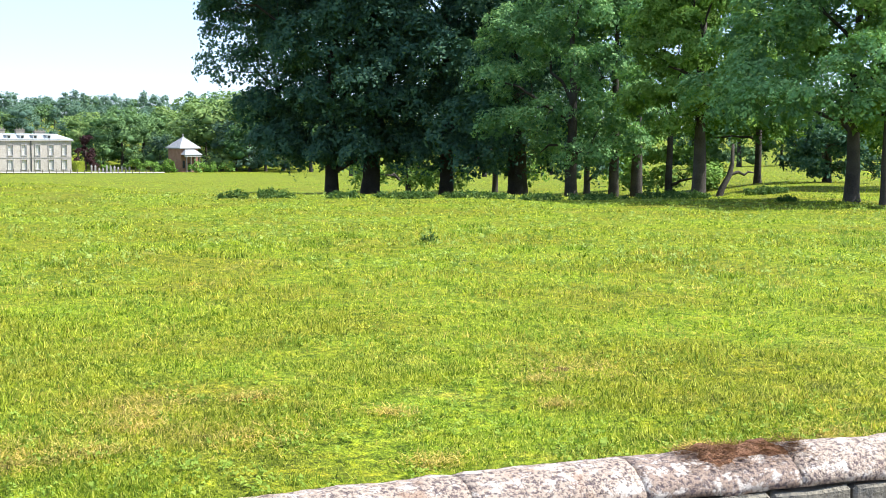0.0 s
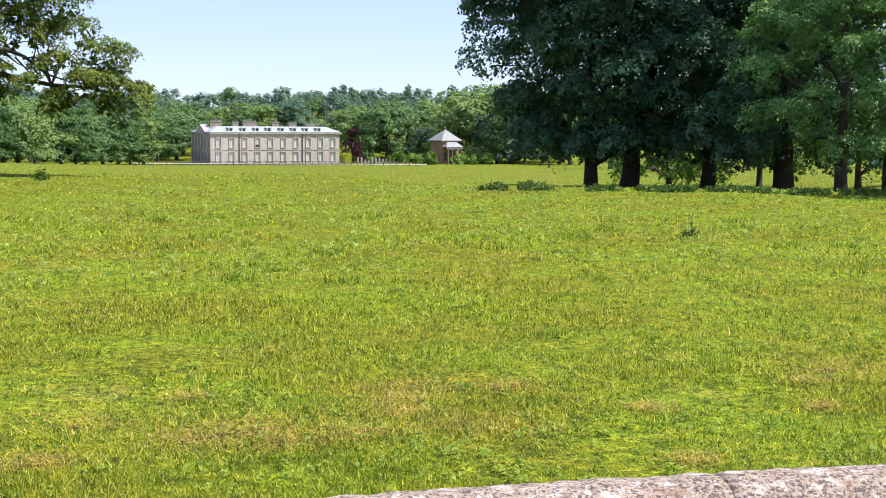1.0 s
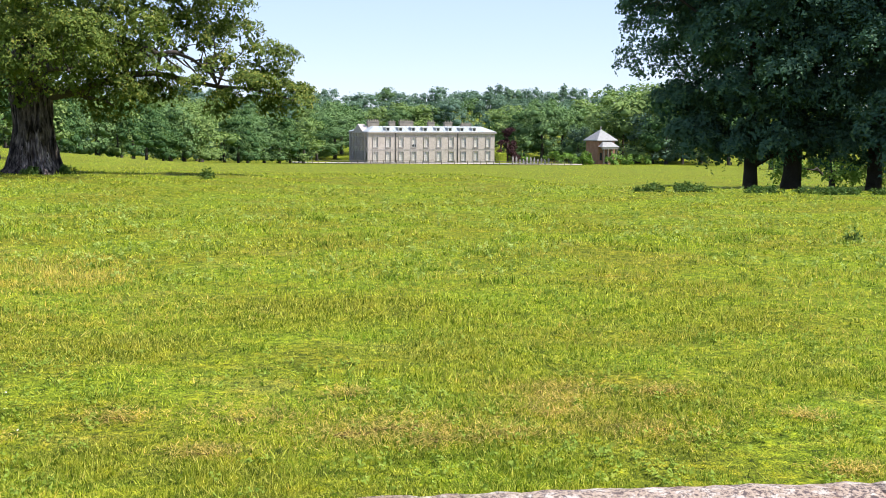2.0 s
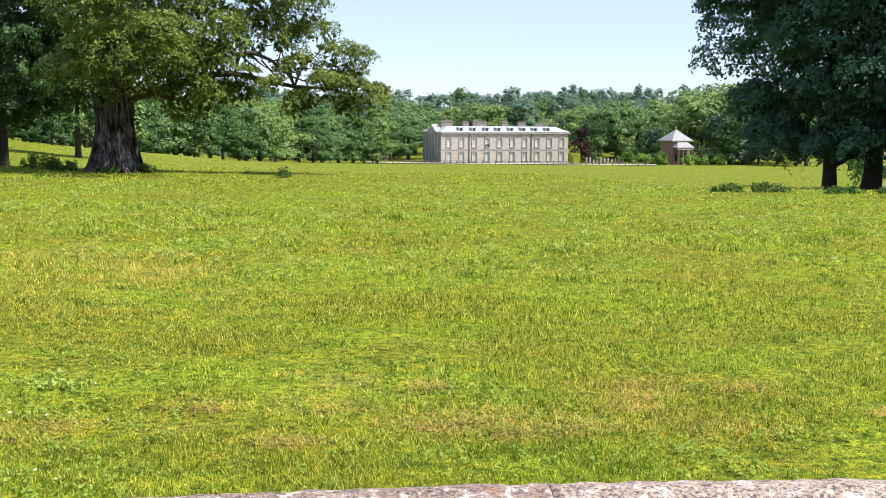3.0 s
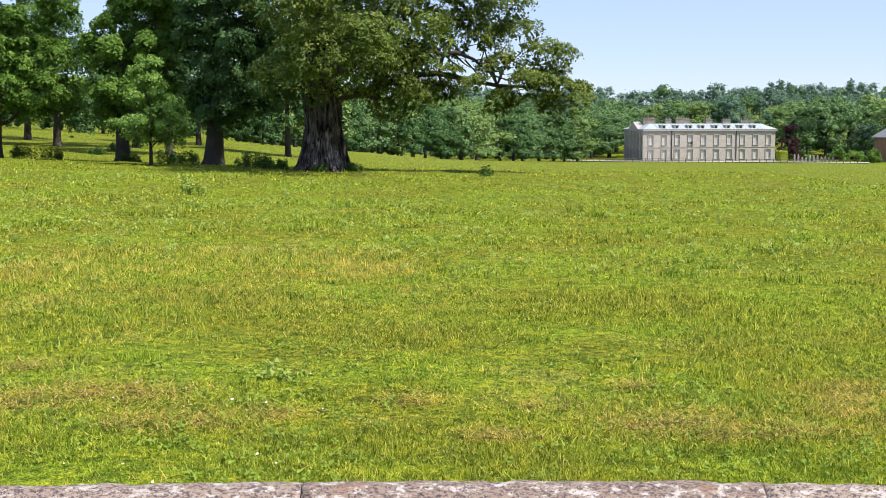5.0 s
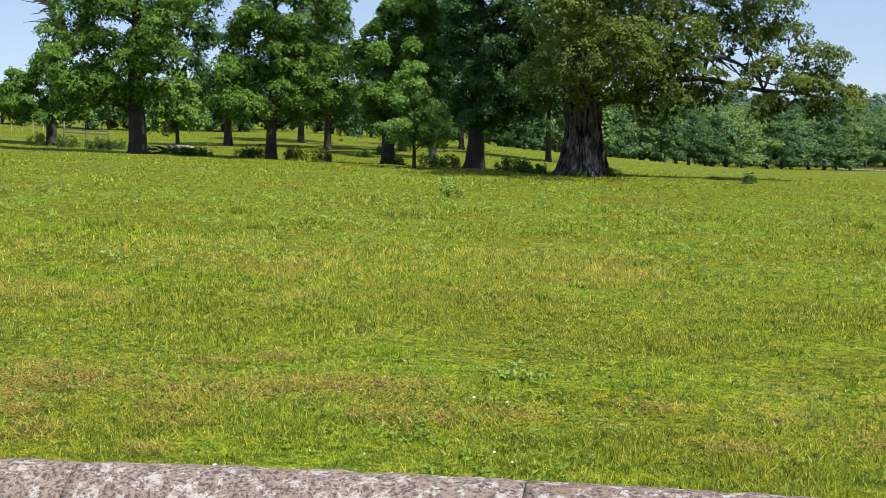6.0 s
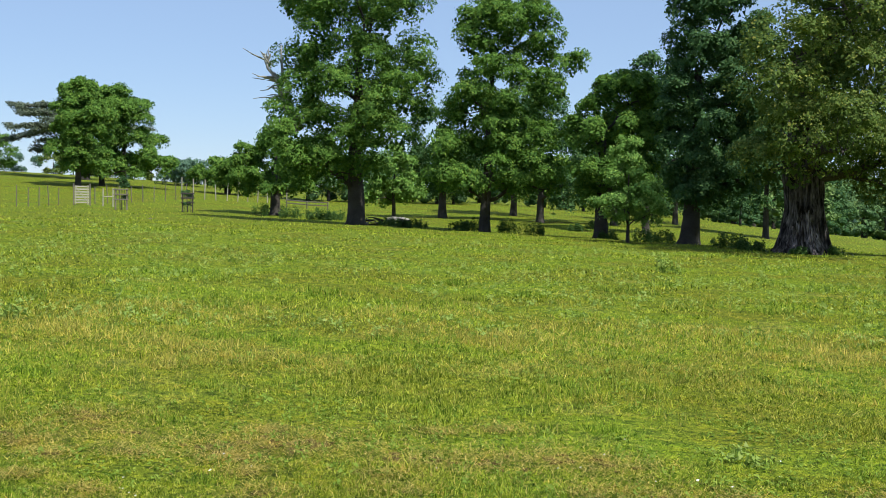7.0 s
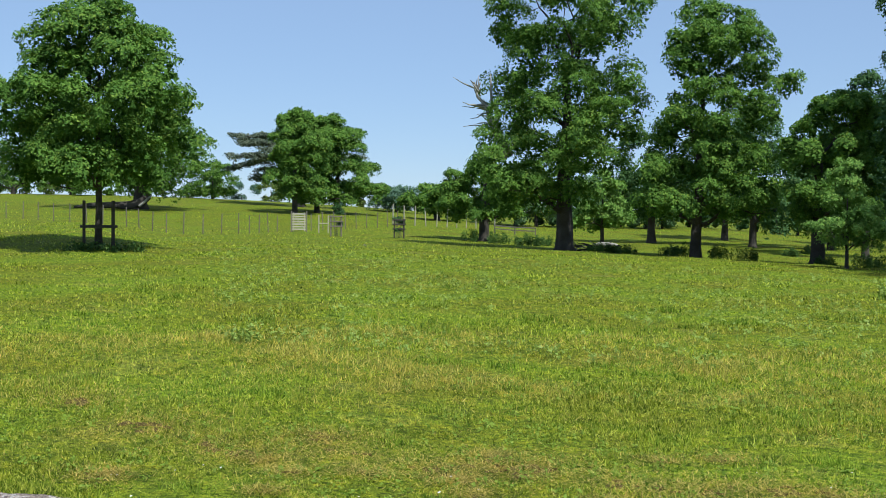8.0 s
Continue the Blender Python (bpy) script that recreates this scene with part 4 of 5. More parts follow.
tree("young staked tree with a full round crown", place(-54.78, 49), 9.4, 4.0, 0.13, LEAF_MID, 37, leaves=88000, size=0.108, clumps=260, limbs=9,
     outline=[(1.9, -3.3, 2.8), (2.8, -4.2, 3.5), (3.8, -4.4, 3.7), (4.9, -4.0, 3.9), (6.2, -3.3, 3.2), (7.2, -2.6, 2.5), (8.4, -1.7, 1.6), (9.6, -0.6, 0.5)])


def brow_limb():
    """A long bough lying along the ground under the old tree on the brow."""
    rng = random.Random(17)
    root = tagged(new("fallen_bough"), "long dark bough lying under the old tree", "fallen bough")
    root.matrix_basis = Matrix.Translation(place(-53.4, 138)) @ Matrix.Rotation(radians(53), 4, "Z")
    pts = [Vector(p) for p in ((-5.2, 0, 0.15), (-3.6, 0, 0.38), (-1.6, 0, 0.42), (0.4, 0, 0.38), (1.6, 0, 0.7), (2.4, 0, 1.4))]
    t = Tubes().add(pts, [0.12, 0.26, 0.34, 0.42, 0.46, 0.4], 9, 0.12, rng)
    child("bough", mesh_of("bough", t.verts, t.faces, BARK, True), root)
    t = Tubes().add([Vector(p) for p in ((1.4, -0.5, 0.3), (2.0, -0.55, 0.8), (2.7, -0.5, 1.5))], [0.16, 0.13, 0.08], 6, 0.1, rng)
    child("broken_stub", mesh_of("broken_stub", t.verts, t.faces, DEAD_WOOD, True), root, "bleached broken stub")


brow_limb()


def cedar(at):
    """Flat tiers of needles on level boughs."""
    rng, gen = random.Random(3), np.random.default_rng(3)
    root = tagged(new("cedar"), "old cedar with flat level tiers of needles", "tree")
    root.matrix_basis = Matrix.Translation(at)
    t = Tubes().add([Vector((0, 0, -0.4)), Vector((0.1, 0, 2)), Vector((0, 0, 5)), Vector((0.2, 0, 9)), Vector((0, 0, 11.5))], [0.75, 0.6, 0.5, 0.3, 0.1], 10, 0.06, rng)
    child("trunk", mesh_of("trunk", t.verts, t.faces, BARK, True), root)
    cs, rad = [], []
    for k, (a, ln, h, rise) in enumerate([(180, 10.0, 8.6, 0.3), (186, 11.5, 7.2, -2.0), (172, 10.0, 6.4, -2.6), (200, 8.5, 9.2, 0.3), (150, 8.0, 7.5, 0.6), (20, 8.0, 8.0, 0.5),
                                          (-30, 7.0, 9.0, 0.4), (60, 7.5, 6.5, 0.2), (100, 6.0, 9.5, 0.6), (-80, 7.0, 7.0, 0.3), (-120, 8.0, 6.2, 0.2), (230, 7.0, 8.0, 0.4)]):
        end = Vector((ln * math.cos(radians(a)), ln * math.sin(radians(a)), h + rise))
        line = bent(Vector((0, 0, h - 0.8)), end, rng, 7, 0.05, 0.02)
        t = Tubes().add(line, [0.30 - 0.036 * i for i in range(7)], 6, 0.05, rng)
        for p in line[2:]:
            for s in range(4):
                c = p + Vector((rng.uniform(-1.5, 1.2), rng.uniform(-1.4, 1.4), rng.uniform(-0.25, 0.3)))
                t.add([p, c], [0.05, 0.02], 4)
                cs.append(tuple(c)), rad.append((1.1, 1.1, 0.2))
        child("bough", mesh_of("bough", t.verts, t.faces, BARK, True), root)
    v = leaf_arrays(gen, cs, np.array(rad), np.full(len(cs), 170), np.full(len(cs), 0.24), 1.2)
    child("crown", leaf_mesh("crown", v, LEAF_CEDAR), root)


cedar(place(-45.75, 170))
for k in range(22):
    g = random.Random(600 + k)
    tree("low rounded scrub bush on the brow of the hill", place(-61 + 1.15 * k + g.uniform(-0.3, 0.3), g.uniform(195, 225)), g.uniform(1.2, 3.4), g.uniform(1.6, 3.4), 0.1, g.choice((LEAF_MID, LEAF_HAZED, LEAF_OAK)), 600 + k,
         bare=0.1, leaves=2200, size=0.28, shape="round", clumps=26, limbs=0, sides=6, category="shrub", group="scrub along the brow")

# ---- far woods ----
WOODS = "far woodland trees"
KINDS = ((LEAF_HAZED, 16, 7.0, "dome", "woodland tree in the distance, its leaves tinted with haze"), (LEAF_HAZED_GREEN, 15, 6.6, "dome", "mid-green woodland tree in the distance"),
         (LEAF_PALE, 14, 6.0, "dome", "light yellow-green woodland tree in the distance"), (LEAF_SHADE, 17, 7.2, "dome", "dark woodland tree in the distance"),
         (LEAF_HAZED, 19, 4.0, "cone", "dark pointed conifer in the distance"), (LEAF_HAZED, 15, 8.0, "round", "round woodland tree in the distance, its leaves tinted with haze"))
first = {}


def far_tree(az, r, h, kind):
    """Woodland trees; those of the nearer edge have finer leaves."""
    mat, h0, s, sh, lab = KINDS[kind]
    rng = random.Random(int(az * 100) + r)
    at = place(az, r, 0.3)
    k = h / h0
    m = Matrix.Translation(at) @ Matrix.Rotation(rng.uniform(0, 6.28), 4, "Z") @ Matrix.Diagonal((k * rng.uniform(0.9, 1.2), k * rng.uniform(0.9, 1.2), k, 1))
    near = r < 560
    if (kind, near) not in first:
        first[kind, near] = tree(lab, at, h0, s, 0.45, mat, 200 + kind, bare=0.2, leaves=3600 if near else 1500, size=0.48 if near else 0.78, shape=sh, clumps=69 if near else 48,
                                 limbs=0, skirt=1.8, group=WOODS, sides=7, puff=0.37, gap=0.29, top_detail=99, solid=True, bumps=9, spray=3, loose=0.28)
        first[kind, near].matrix_basis = m
        return
    copy_thing(first[kind, near], m)


rng = random.Random(77)
# skyline ridge behind the house
for i in range(62):
    az = -14 + 32 * i / 61 + rng.uniform(-0.2, 0.2)
    far_tree(az, rng.choice((700, 730, 760)), rng.uniform(13, 17), rng.choice((0, 0, 5, 5, 1)))
for i in range(44):
    az = -13 + 30 * i / 43 + rng.uniform(-0.3, 0.3)
    far_tree(az, rng.choice((600, 630, 660)), rng.uniform(13, 17), rng.choice((0, 1, 0, 5, 0)))
for i in range(36):
    az = -12 + 28 * i / 35 + rng.uniform(-0.3, 0.3)
    far_tree(az, rng.choice((500, 530, 550)), rng.uniform(13, 18), rng.choice((0, 1, 2, 5, 3)))
for az, r, h, kd in ((3.3, 700, 20, 0), (8.9, 700, 18, 4), (5.6, 720, 17, 4), (6.0, 725, 18, 4), (6.4, 715, 17, 4), (10.9, 520, 25, 4), (1.9, 540, 15, 2), (2.6, 545, 14, 2)):
    far_tree(az, r, h, kd)
# the wood's edge from behind the oak to the house
for i in range(24):
    u = i / 23
    far_tree(-17.5 + 15.0 * u + rng.uniform(-0.25, 0.25), int(205 + 185 * u ** 1.15 + rng.uniform(-4, 14)), rng.uniform(10, 13) + 3.0 * u, rng.choice((1, 3, 2, 3, 1, 3)))
for i in range(16):
    u = i / 15
    far_tree(-17.0 + 16 * u, int(280 + 190 * u), rng.uniform(14, 18), rng.choice((0, 3, 1, 3)))
# the belt across the far side of the park
for i in range(20):
    az = -35.0 + 18.0 * i / 19 + rng.uniform(-0.3, 0.3)
    far_tree(az, int(rng.uniform(146, 168)), rng.uniform(5.4, 7.4), rng.choice((3, 1, 3, 1)))
# trees to the right of the house and round the summerhouse
for az, r, h, kd in ((7.2, 452, 19, 3), (8.0, 445, 20, 1), (8.9, 455, 19, 1), (9.6, 448, 16, 0), (6.7, 470, 17, 2), (11.6, 450, 22, 3), (12.2, 438, 25, 2), (12.9, 430, 23, 0), (13.5, 425, 24, 3),
                     (14.2, 430, 22, 0), (15.0, 440, 22, 1), (11.0, 468, 21, 0), (10.2, 475, 19, 2), (13.0, 470, 27, 1), (16.2, 420, 22, 3), (18.0, 300, 16, 1), (-2.1, 436, 16, 3), (-1.3, 446, 17, 1), (-3.0, 440, 16, 0), (21.0, 280, 15, 3), (24, 270, 15, 1),
                     (27, 260, 15, 3), (30, 250, 14, 1), (34, 260, 15, 0), (46, 240, 13, 1), (49, 240, 13, 3), (33.2, 218, 12, 3), (35.2, 212, 13, 1), (37.0, 216, 12, 3), (38.8, 210, 13, 1), (40.6, 220, 12, 3), (42.6, 216, 13, 0)):
    far_tree(az, r, h, kd)
tree("copper beech with dark purple leaves beside the house", place(6.45, 430), 10.8, 4.6, 0.4, LEAF_COPPER, 301, bare=0.3, leaves=6000, size=0.42, clumps=60, limbs=0, skirt=1.8)


# ---- the house ----
def pierced_wall(width, height, thick, holes):
    """A wall panel with openings cut through it: holes are x0, x1, z0, z1."""
    bm = bmesh.new()
    xs = sorted({0.0, width, *(h[0] for h in holes), *(h[1] for h in holes)})
    zs = sorted({0.0, height, *(h[2] for h in holes), *(h[3] for h in holes)})

    def solid(i, j):
        if not (0 <= i < len(xs) - 1 and 0 <= j < len(zs) - 1):
            return False
        cx, cz = (xs[i] + xs[i + 1]) / 2, (zs[j] + zs[j + 1]) / 2
        return not any(a < cx < b and c < cz < d for a, b, c, d in holes)

    vs = {}

    def v(i, j, y):
        if (i, j, y) not in vs:
            vs[i, j, y] = bm.verts.new((xs[i], y, zs[j]))
        return vs[i, j, y]

    for i in range(len(xs) - 1):
        for j in range(len(zs) - 1):
            if not solid(i, j):
                continue
            bm.faces.new((v(i, j, 0), v(i + 1, j, 0), v(i + 1, j + 1, 0), v(i, j + 1, 0)))
            bm.faces.new((v(i, j, thick), v(i, j + 1, thick), v(i + 1, j + 1, thick), v(i + 1, j, thick)))
            for di, dj, p, q in ((-1, 0, (i, j), (i, j + 1)), (1, 0, (i + 1, j), (i + 1, j + 1)), (0, -1, (i, j), (i + 1, j)), (0, 1, (i, j + 1), (i + 1, j + 1))):
                if not solid(i + di, j + dj):
                    bm.faces.new((v(*p, 0), v(*q, 0), v(*q, thick), v(*p, thick)))
    bmesh.ops.recalc_face_normals(bm, faces=bm.faces)
    return bm


def sash(parent, x0, x1, z0, z1, m, shut):
    """A window: stone surround, painted frame with bars, panes and, where shut, a blind behind the glass."""
    w, h, cx, cz = x1 - x0, z1 - z0, (x0 + x1) / 2, (z0 + z1) / 2
    bm = bmesh.new()
    for sx in (-1, 1):
        block((0.16, 0.3, h + 0.3), (cx + sx * (w / 2 + 0.08), -0.03, cz), bm=bm)
    block((w + 0.5, 0.4, 0.2), (cx, -0.07, z0 - 0.1), bm=bm)
    block((w + 0.4, 0.34, 0.22), (cx, -0.05, z1 + 0.11), bm=bm)
    win = part("window", bm, TRIM_STONE, parent, "stone window surround", m)
    bm = bmesh.new()
    for k in range(4):
        block((0.07, 0.09, h), (x0 + 0.035 + (w - 0.07) * k / 3, 0.2, cz), bm=bm)
    for k in range(5):
        block((w - 0.15, 0.08, 0.07), (cx, 0.203, z0 + 0.035 + (h - 0.07) * k / 4), bm=bm)
    part("window_frame", bm, PAINT, win, "white painted sash bars")
    part("pane", block((w - 0.02, 0.02, h - 0.02), (cx, 0.27, cz)), GLASS, win)
    if shut:
        low = z0 + (h * 0.3 if shut == 2 else 0.0)
        part("blind", block((w - 0.04, 0.03, z1 - low - 0.04), (cx, 0.235, (low + z1) / 2)), BLIND, win, "drawn cream blind")


def house():
    root = tagged(new("country_house"), "long two-storey stone country house with pale lead roof", "house")
    root.matrix_basis = Matrix.Translation(place(0.22, 408, 0.2)) @ Matrix.Rotation(radians(17), 4, "Z")
    W, D, H = 43.6, 21.0, 9.7
    bays = [2.3 + 4.33 * k for k in range(10)]
    front = []
    for k, x in enumerate(bays):
        front += [(x - 0.75, x + 0.75, 5.3, 8.4), (x - 0.78, x + 0.78, 0.8, 3.8)]
    part("wall", pierced_wall(W, H, 0.5, front), WALL_STONE, root, "pinkish grey ashlar front")
    for k, (a, b, c, d) in enumerate(front):
        sash(root, a, b, c, d, Matrix.Identity(4), 2 if k == 6 else 1)
    side = []
    for k in range(6):
        y = 1.9 + 3.45 * k
        side += [(y - 0.6, y + 0.6, 5.3, 8.4), (y - 0.6, y + 0.6, 0.8, 3.8)]
    west = Matrix.Translation((0, D, 0)) @ Matrix.Rotation(radians(-90), 4, "Z")
    part("wall", pierced_wall(D - 0.503, H, 0.5, [(a, b, c, d) for a, b, c, d in side]), WALL_STONE, root, at=west)
    for a, b, c, d in side:
        sash(root, a, b, c, d, west, 0)
    part("wall", block((W, 0.5, H), (W / 2, D + 0.255, H / 2)), WALL_STONE, root)
    part("wall", block((0.5, D - 0.51, H), (W - 0.25, D / 2 + 0.25, H / 2)), WALL_STONE, root)
    for z, hh, out in ((H + 0.16, 0.32, 0.55), (H + 0.42, 0.2, 0.4), (4.55, 0.22, 0.1), (0.25, 0.5, 0.12)):
        bm = bmesh.new()
        block((W + 2 * out, out + 0.1, hh), (W / 2, -out / 2 + 0.02, z), bm=bm)
        block((out + 0.1, D - 0.1, hh), (-out / 2 + 0.02, D / 2 + 0.1, z), bm=bm)
        part("cornice" if z > 8 else "string_course", bm, TRIM_STONE, root, "pale moulded stone band")
    # pilasters and a pediment on the end front
    for k in range(7):
        y = 0.35 + 3.38 * k
        part("pilaster", block((0.36, 0.75, H - 0.55), (-0.2, min(y, D - 0.45), H / 2 + 0.22), 0.03), TRIM_STONE, root, "flat stone pilaster")
    bm = bmesh.new()
    tri = [(D / 2 - 5.2, H + 0.53), (D / 2 + 5.2, H + 0.53), (D / 2, H + 2.9)]
    fr, bk = [bm.verts.new((-0.5, y, z)) for y, z in tri], [bm.verts.new((1.8, y, z)) for y, z in tri]
    bm.faces.new(fr), bm.faces.new(list(reversed(bk)))
    for k in range(3):
        bm.faces.new((fr[k], bk[k], bk[(k + 1) % 3], fr[(k + 1) % 3]))
    bmesh.ops.recalc_face_normals(bm, faces=bm.faces)
    part("pediment", bm, TRIM_STONE, root, "shallow stone pediment")
    # hipped lead roof with a flat top
    bm = bmesh.new()
    lo = [bm.verts.new(p) for p in ((-0.5, -0.5, H + 0.5), (W + 0.5, -0.5, H + 0.5), (W + 0.5, D + 0.5, H + 0.5), (-0.5, D + 0.5, H + 0.5))]
    hi = [bm.verts.new(p) for p in ((3.2, 4.2, H + 2.25), (W - 3.2, 4.2, H + 2.25), (W - 3.2, D - 4.2, H + 2.25), (3.2, D - 4.2, H + 2.25))]
    for k in range(4):
        bm.faces.new((lo[k], lo[(k + 1) % 4], hi[(k + 1) % 4], hi[k]))
    bm.faces.new(hi)
    bm.faces.new(list(reversed(lo)))
    roof = part("roof", bm, LEAD, root, "pale grey lead roof")
    for k in range(33):
        x = 0.6 + (W - 1.2) * k / 32
        inset = 3.7 * (1 - min(1, min(x, W - x) / 3.7))
        if inset < 0.1:
            part("roof_roll", block((0.09, 4.9, 0.09), (x, 1.85, H + 1.41), turn=Matrix.Rotation(math.atan2(1.75, 4.7), 4, "X")), LEAD, roof)
    for x in (6.5, 10.8, 15.2, 19.3, 23.7, 27.9, 32.0, 36.4):
        bm = block((1.4, 2.6, 1.2), (x, 1.5, H + 1.2))
        block((1.7, 2.8, 0.12), (x, 1.46, H + 1.86), bm=bm)
        d = part("dormer", bm, PAINT, roof, "white lead-topped dormer")
        part("pane", block((0.85, 0.05, 0.8), (x, 0.19, H + 1.25)), GLASS, root)
    for x, y, w, hh in ((3.9, 8.5, 3.6, 3.7), (10.7, 9.0, 2.0, 3.6), (14.8, 9.0, 3.0, 3.8), (24.4, 9.0, 2.2, 3.5), (30.4, 9.0, 2.7, 3.4), (36.8, 9.0, 3.4, 3.0), (6.9, 15, 2.4, 3.8), (18.9, 15, 2.4, 3.6)):
        bm = block((w, 1.3, hh - 2.0), (x, y, H + 2.0 + (hh - 2.0) / 2))
        block((w + 0.3, 1.6, 0.28), (x, y, H + hh + 0.05), bm=bm)
        part("chimney", bm, CHIMNEY_STONE, roof, "broad stone chimney stack")
        n = max(2, int(w / 0.7))
        for k in range(n):
            part("chimney_pot", turned([(0.2, 0), (0.16, 0.3), (0.19, 0.55)], 7, (x - w / 2 + w * (k + 0.5) / n, y, H + hh + 0.19)), CHIMNEY_STONE, root)
    for x in (9.1, 30.5):
        part("drainpipe", turned([(0.12, 0.2), (0.12, H - 0.3), (0.2, H - 0.1), (0.2, H + 0.1)], 7, (x, -0.16, 0)), IRON, root, "black iron drainpipe")


house()


def gravel_court():
    bm = bmesh.new()
    a = []
    for i in range(40):
        az = -3.2 + 13.0 * i / 39
        for r in (392, 406):
            p = place(az, r)
            a.append(bm.verts.new((p.x, p.y, p.z + 0.25)))
    for i in range(39):
        bm.faces.new((a[2 * i], a[2 * i + 2], a[2 * i + 3], a[2 * i + 1]))
    ob = part("road", bm, GRAVEL, None)
    tagged(ob, "pale gravel drive before the house", "road", kind="structure")


gravel_court()


def summerhouse():
    root = tagged(new("summerhouse"), "brick garden temple with pyramid roof and columned porch", "garden building")
    root.matrix_basis = Matrix.Translation(place(10.6, 418, 0.1)) @ Matrix.Rotation(radians(24), 4, "Z") @ Matrix.Diagonal((0.82, 0.82, 1.0, 1))
    part("wall", block((8.2, 8.2, 7.6), (0, 0, 3.8), 0.1), BRICK, root, "warm brick wall")
    bm = bmesh.new()
    lo = [bm.verts.new(p) for p in ((-4.9, -4.9, 7.6), (4.9, -4.9, 7.6), (4.9, 4.9, 7.6), (-4.9, 4.9, 7.6))]
    lo2 = [bm.verts.new((v.co.x, v.co.y, 7.9)) for v in lo]
    mid_ring = [bm.verts.new((v.co.x * 0.5, v.co.y * 0.5, 9.7)) for v in lo]
    tip = bm.verts.new((0, 0, 11.4))
    for k in range(4):
        q = (k + 1) % 4
        bm.faces.new((lo[k], lo[q], lo2[q], lo2[k]))
        bm.faces.new((lo2[k], lo2[q], mid_ring[q], mid_ring[k]))
        bm.faces.new((mid_ring[k], mid_ring[q], tip))
    bm.faces.new(list(reversed(lo)))
    roof = part("roof", bm, SLATE, root, "pale slate pyramid roof")
    part("finial", turned([(0.3, 0), (0.16, 0.4), (0.26, 0.7), (0.05, 1.1)], 8, (0, 0, 11.3)), TRIM_STONE, roof)
    for x in (-3.0, -1.0, 1.0, 3.0):
        part("column", turned([(0.42, 0), (0.42, 0.25), (0.3, 0.35), (0.27, 4.6), (0.4, 4.75), (0.4, 5.0)], 10, (x, -6.6, 0)), GREY_WOOD, root, "weathered round column")
    part("beam", block((7.6, 0.8, 0.7), (0, -6.6, 5.35), 0.05), TRIM_STONE, root)
    bm = bmesh.new()
    a = [bm.verts.new(p) for p in ((-4.1, -7.3, 5.7), (4.1, -7.3, 5.7), (4.1, -4.15, 5.7), (-4.1, -4.15, 5.7))]
    b = [bm.verts.new(p) for p in ((-2.1, -4.5, 7.45), (2.1, -4.5, 7.45), (2.1, -4.15, 7.45), (-2.1, -4.15, 7.45))]
    for k in range(4):
        bm.faces.new((a[k], a[(k + 1) % 4], b[(k + 1) % 4], b[k]))
    bm.faces.new(b)
    bm.faces.new(list(reversed(a)))
    part("porch_roof", bm, SLATE, root, "sloping slate porch roof")
    part("door", block((1.5, 0.12, 3.0), (0, -4.16, 1.5), 0.03), DARK_WOOD, root, "dark wooden double door")
    for x in (-2.6, 2.6):
        part("window", block((1.0, 0.14, 2.4), (x, -4.16, 2.6), 0.03), GLASS, root, "tall dark window")


summerhouse()


# ---- fences ----
def rail_fence(name, label, spots, post_h, rails, material, thick=0.12, wires=0, category="fence"):
    """Posts at the spots and rails or wires between neighbours."""
    root = tagged(new(name), label, category)
    base = spots[0]
    root.matrix_basis = Matrix.Translation(base)
    rng = random.Random(len(spots))
    post_me = bpy.data.meshes.new("post")
    bm = block((thick, thick, post_h + 0.3), (0, 0, post_h / 2 - 0.15), thick * 0.15)
    bm.to_mesh(post_me)
    bm.free()
    post_me.materials.append(material)
    for p in spots:
        child("post", post_me, root, at=Matrix.Translation(p - base) @ Matrix.Rotation(rng.uniform(-0.05, 0.05), 4, "X") @ Matrix.Rotation(rng.uniform(-0.05, 0.05), 4, "Y") @ Matrix.Diagonal((1, 1, rng.uniform(0.9, 1.08), 1)))
    for a, b in zip(spots, spots[1:]):
        d = b - a
        ang = math.atan2(d.y, d.x)
        for h in rails:
            tilt = Matrix.Rotation(ang, 4, "Z") @ Matrix.Rotation(-math.asin(d.z / d.length), 4, "Y")
            part("rail", block((d.length, 0.05, 0.11), (0, 0, 0), 0.012), material, root, at=Matrix.Translation((a + b) / 2 - base + Vector((0, 0, h))) @ tilt)
    if wires:
        for k in range(wires):
            t = Tubes()
            h = post_h * (0.2 + 0.75 * k / max(1, wires - 1))
            t.add([p - base + Vector((0, 0, h)) for p in spots], [0.003] * len(spots), 4)
            child("wire", mesh_of("wire", t.verts, t.faces, IRON), root, "thin steel wire")
    return root


rail_fence("post_and_rail_fence", "pale weathered post and rail fence before the house", [place(-2.3 + 11.6 * i / 40, 388 - 0.05 * i) for i in range(41)], 1.3, (0.55, 1.1), GREY_WOOD, 0.2)


def along(points, gap):
    """Spots every gap metres along a line of bearings and distances."""
    ps = [place(a, r) for a, r in points]
    out, left = [], 0.0
    for a, b in zip(ps, ps[1:]):
        d = math.hypot(b.x - a.x, b.y - a.y)
        s = left
        while s < d:
            q = a.lerp(b, s / d)
            out.append(Vector((q.x, q.y, float(ground_z(q.x, q.y)))))
            s += gap
        left = s - d
    return out


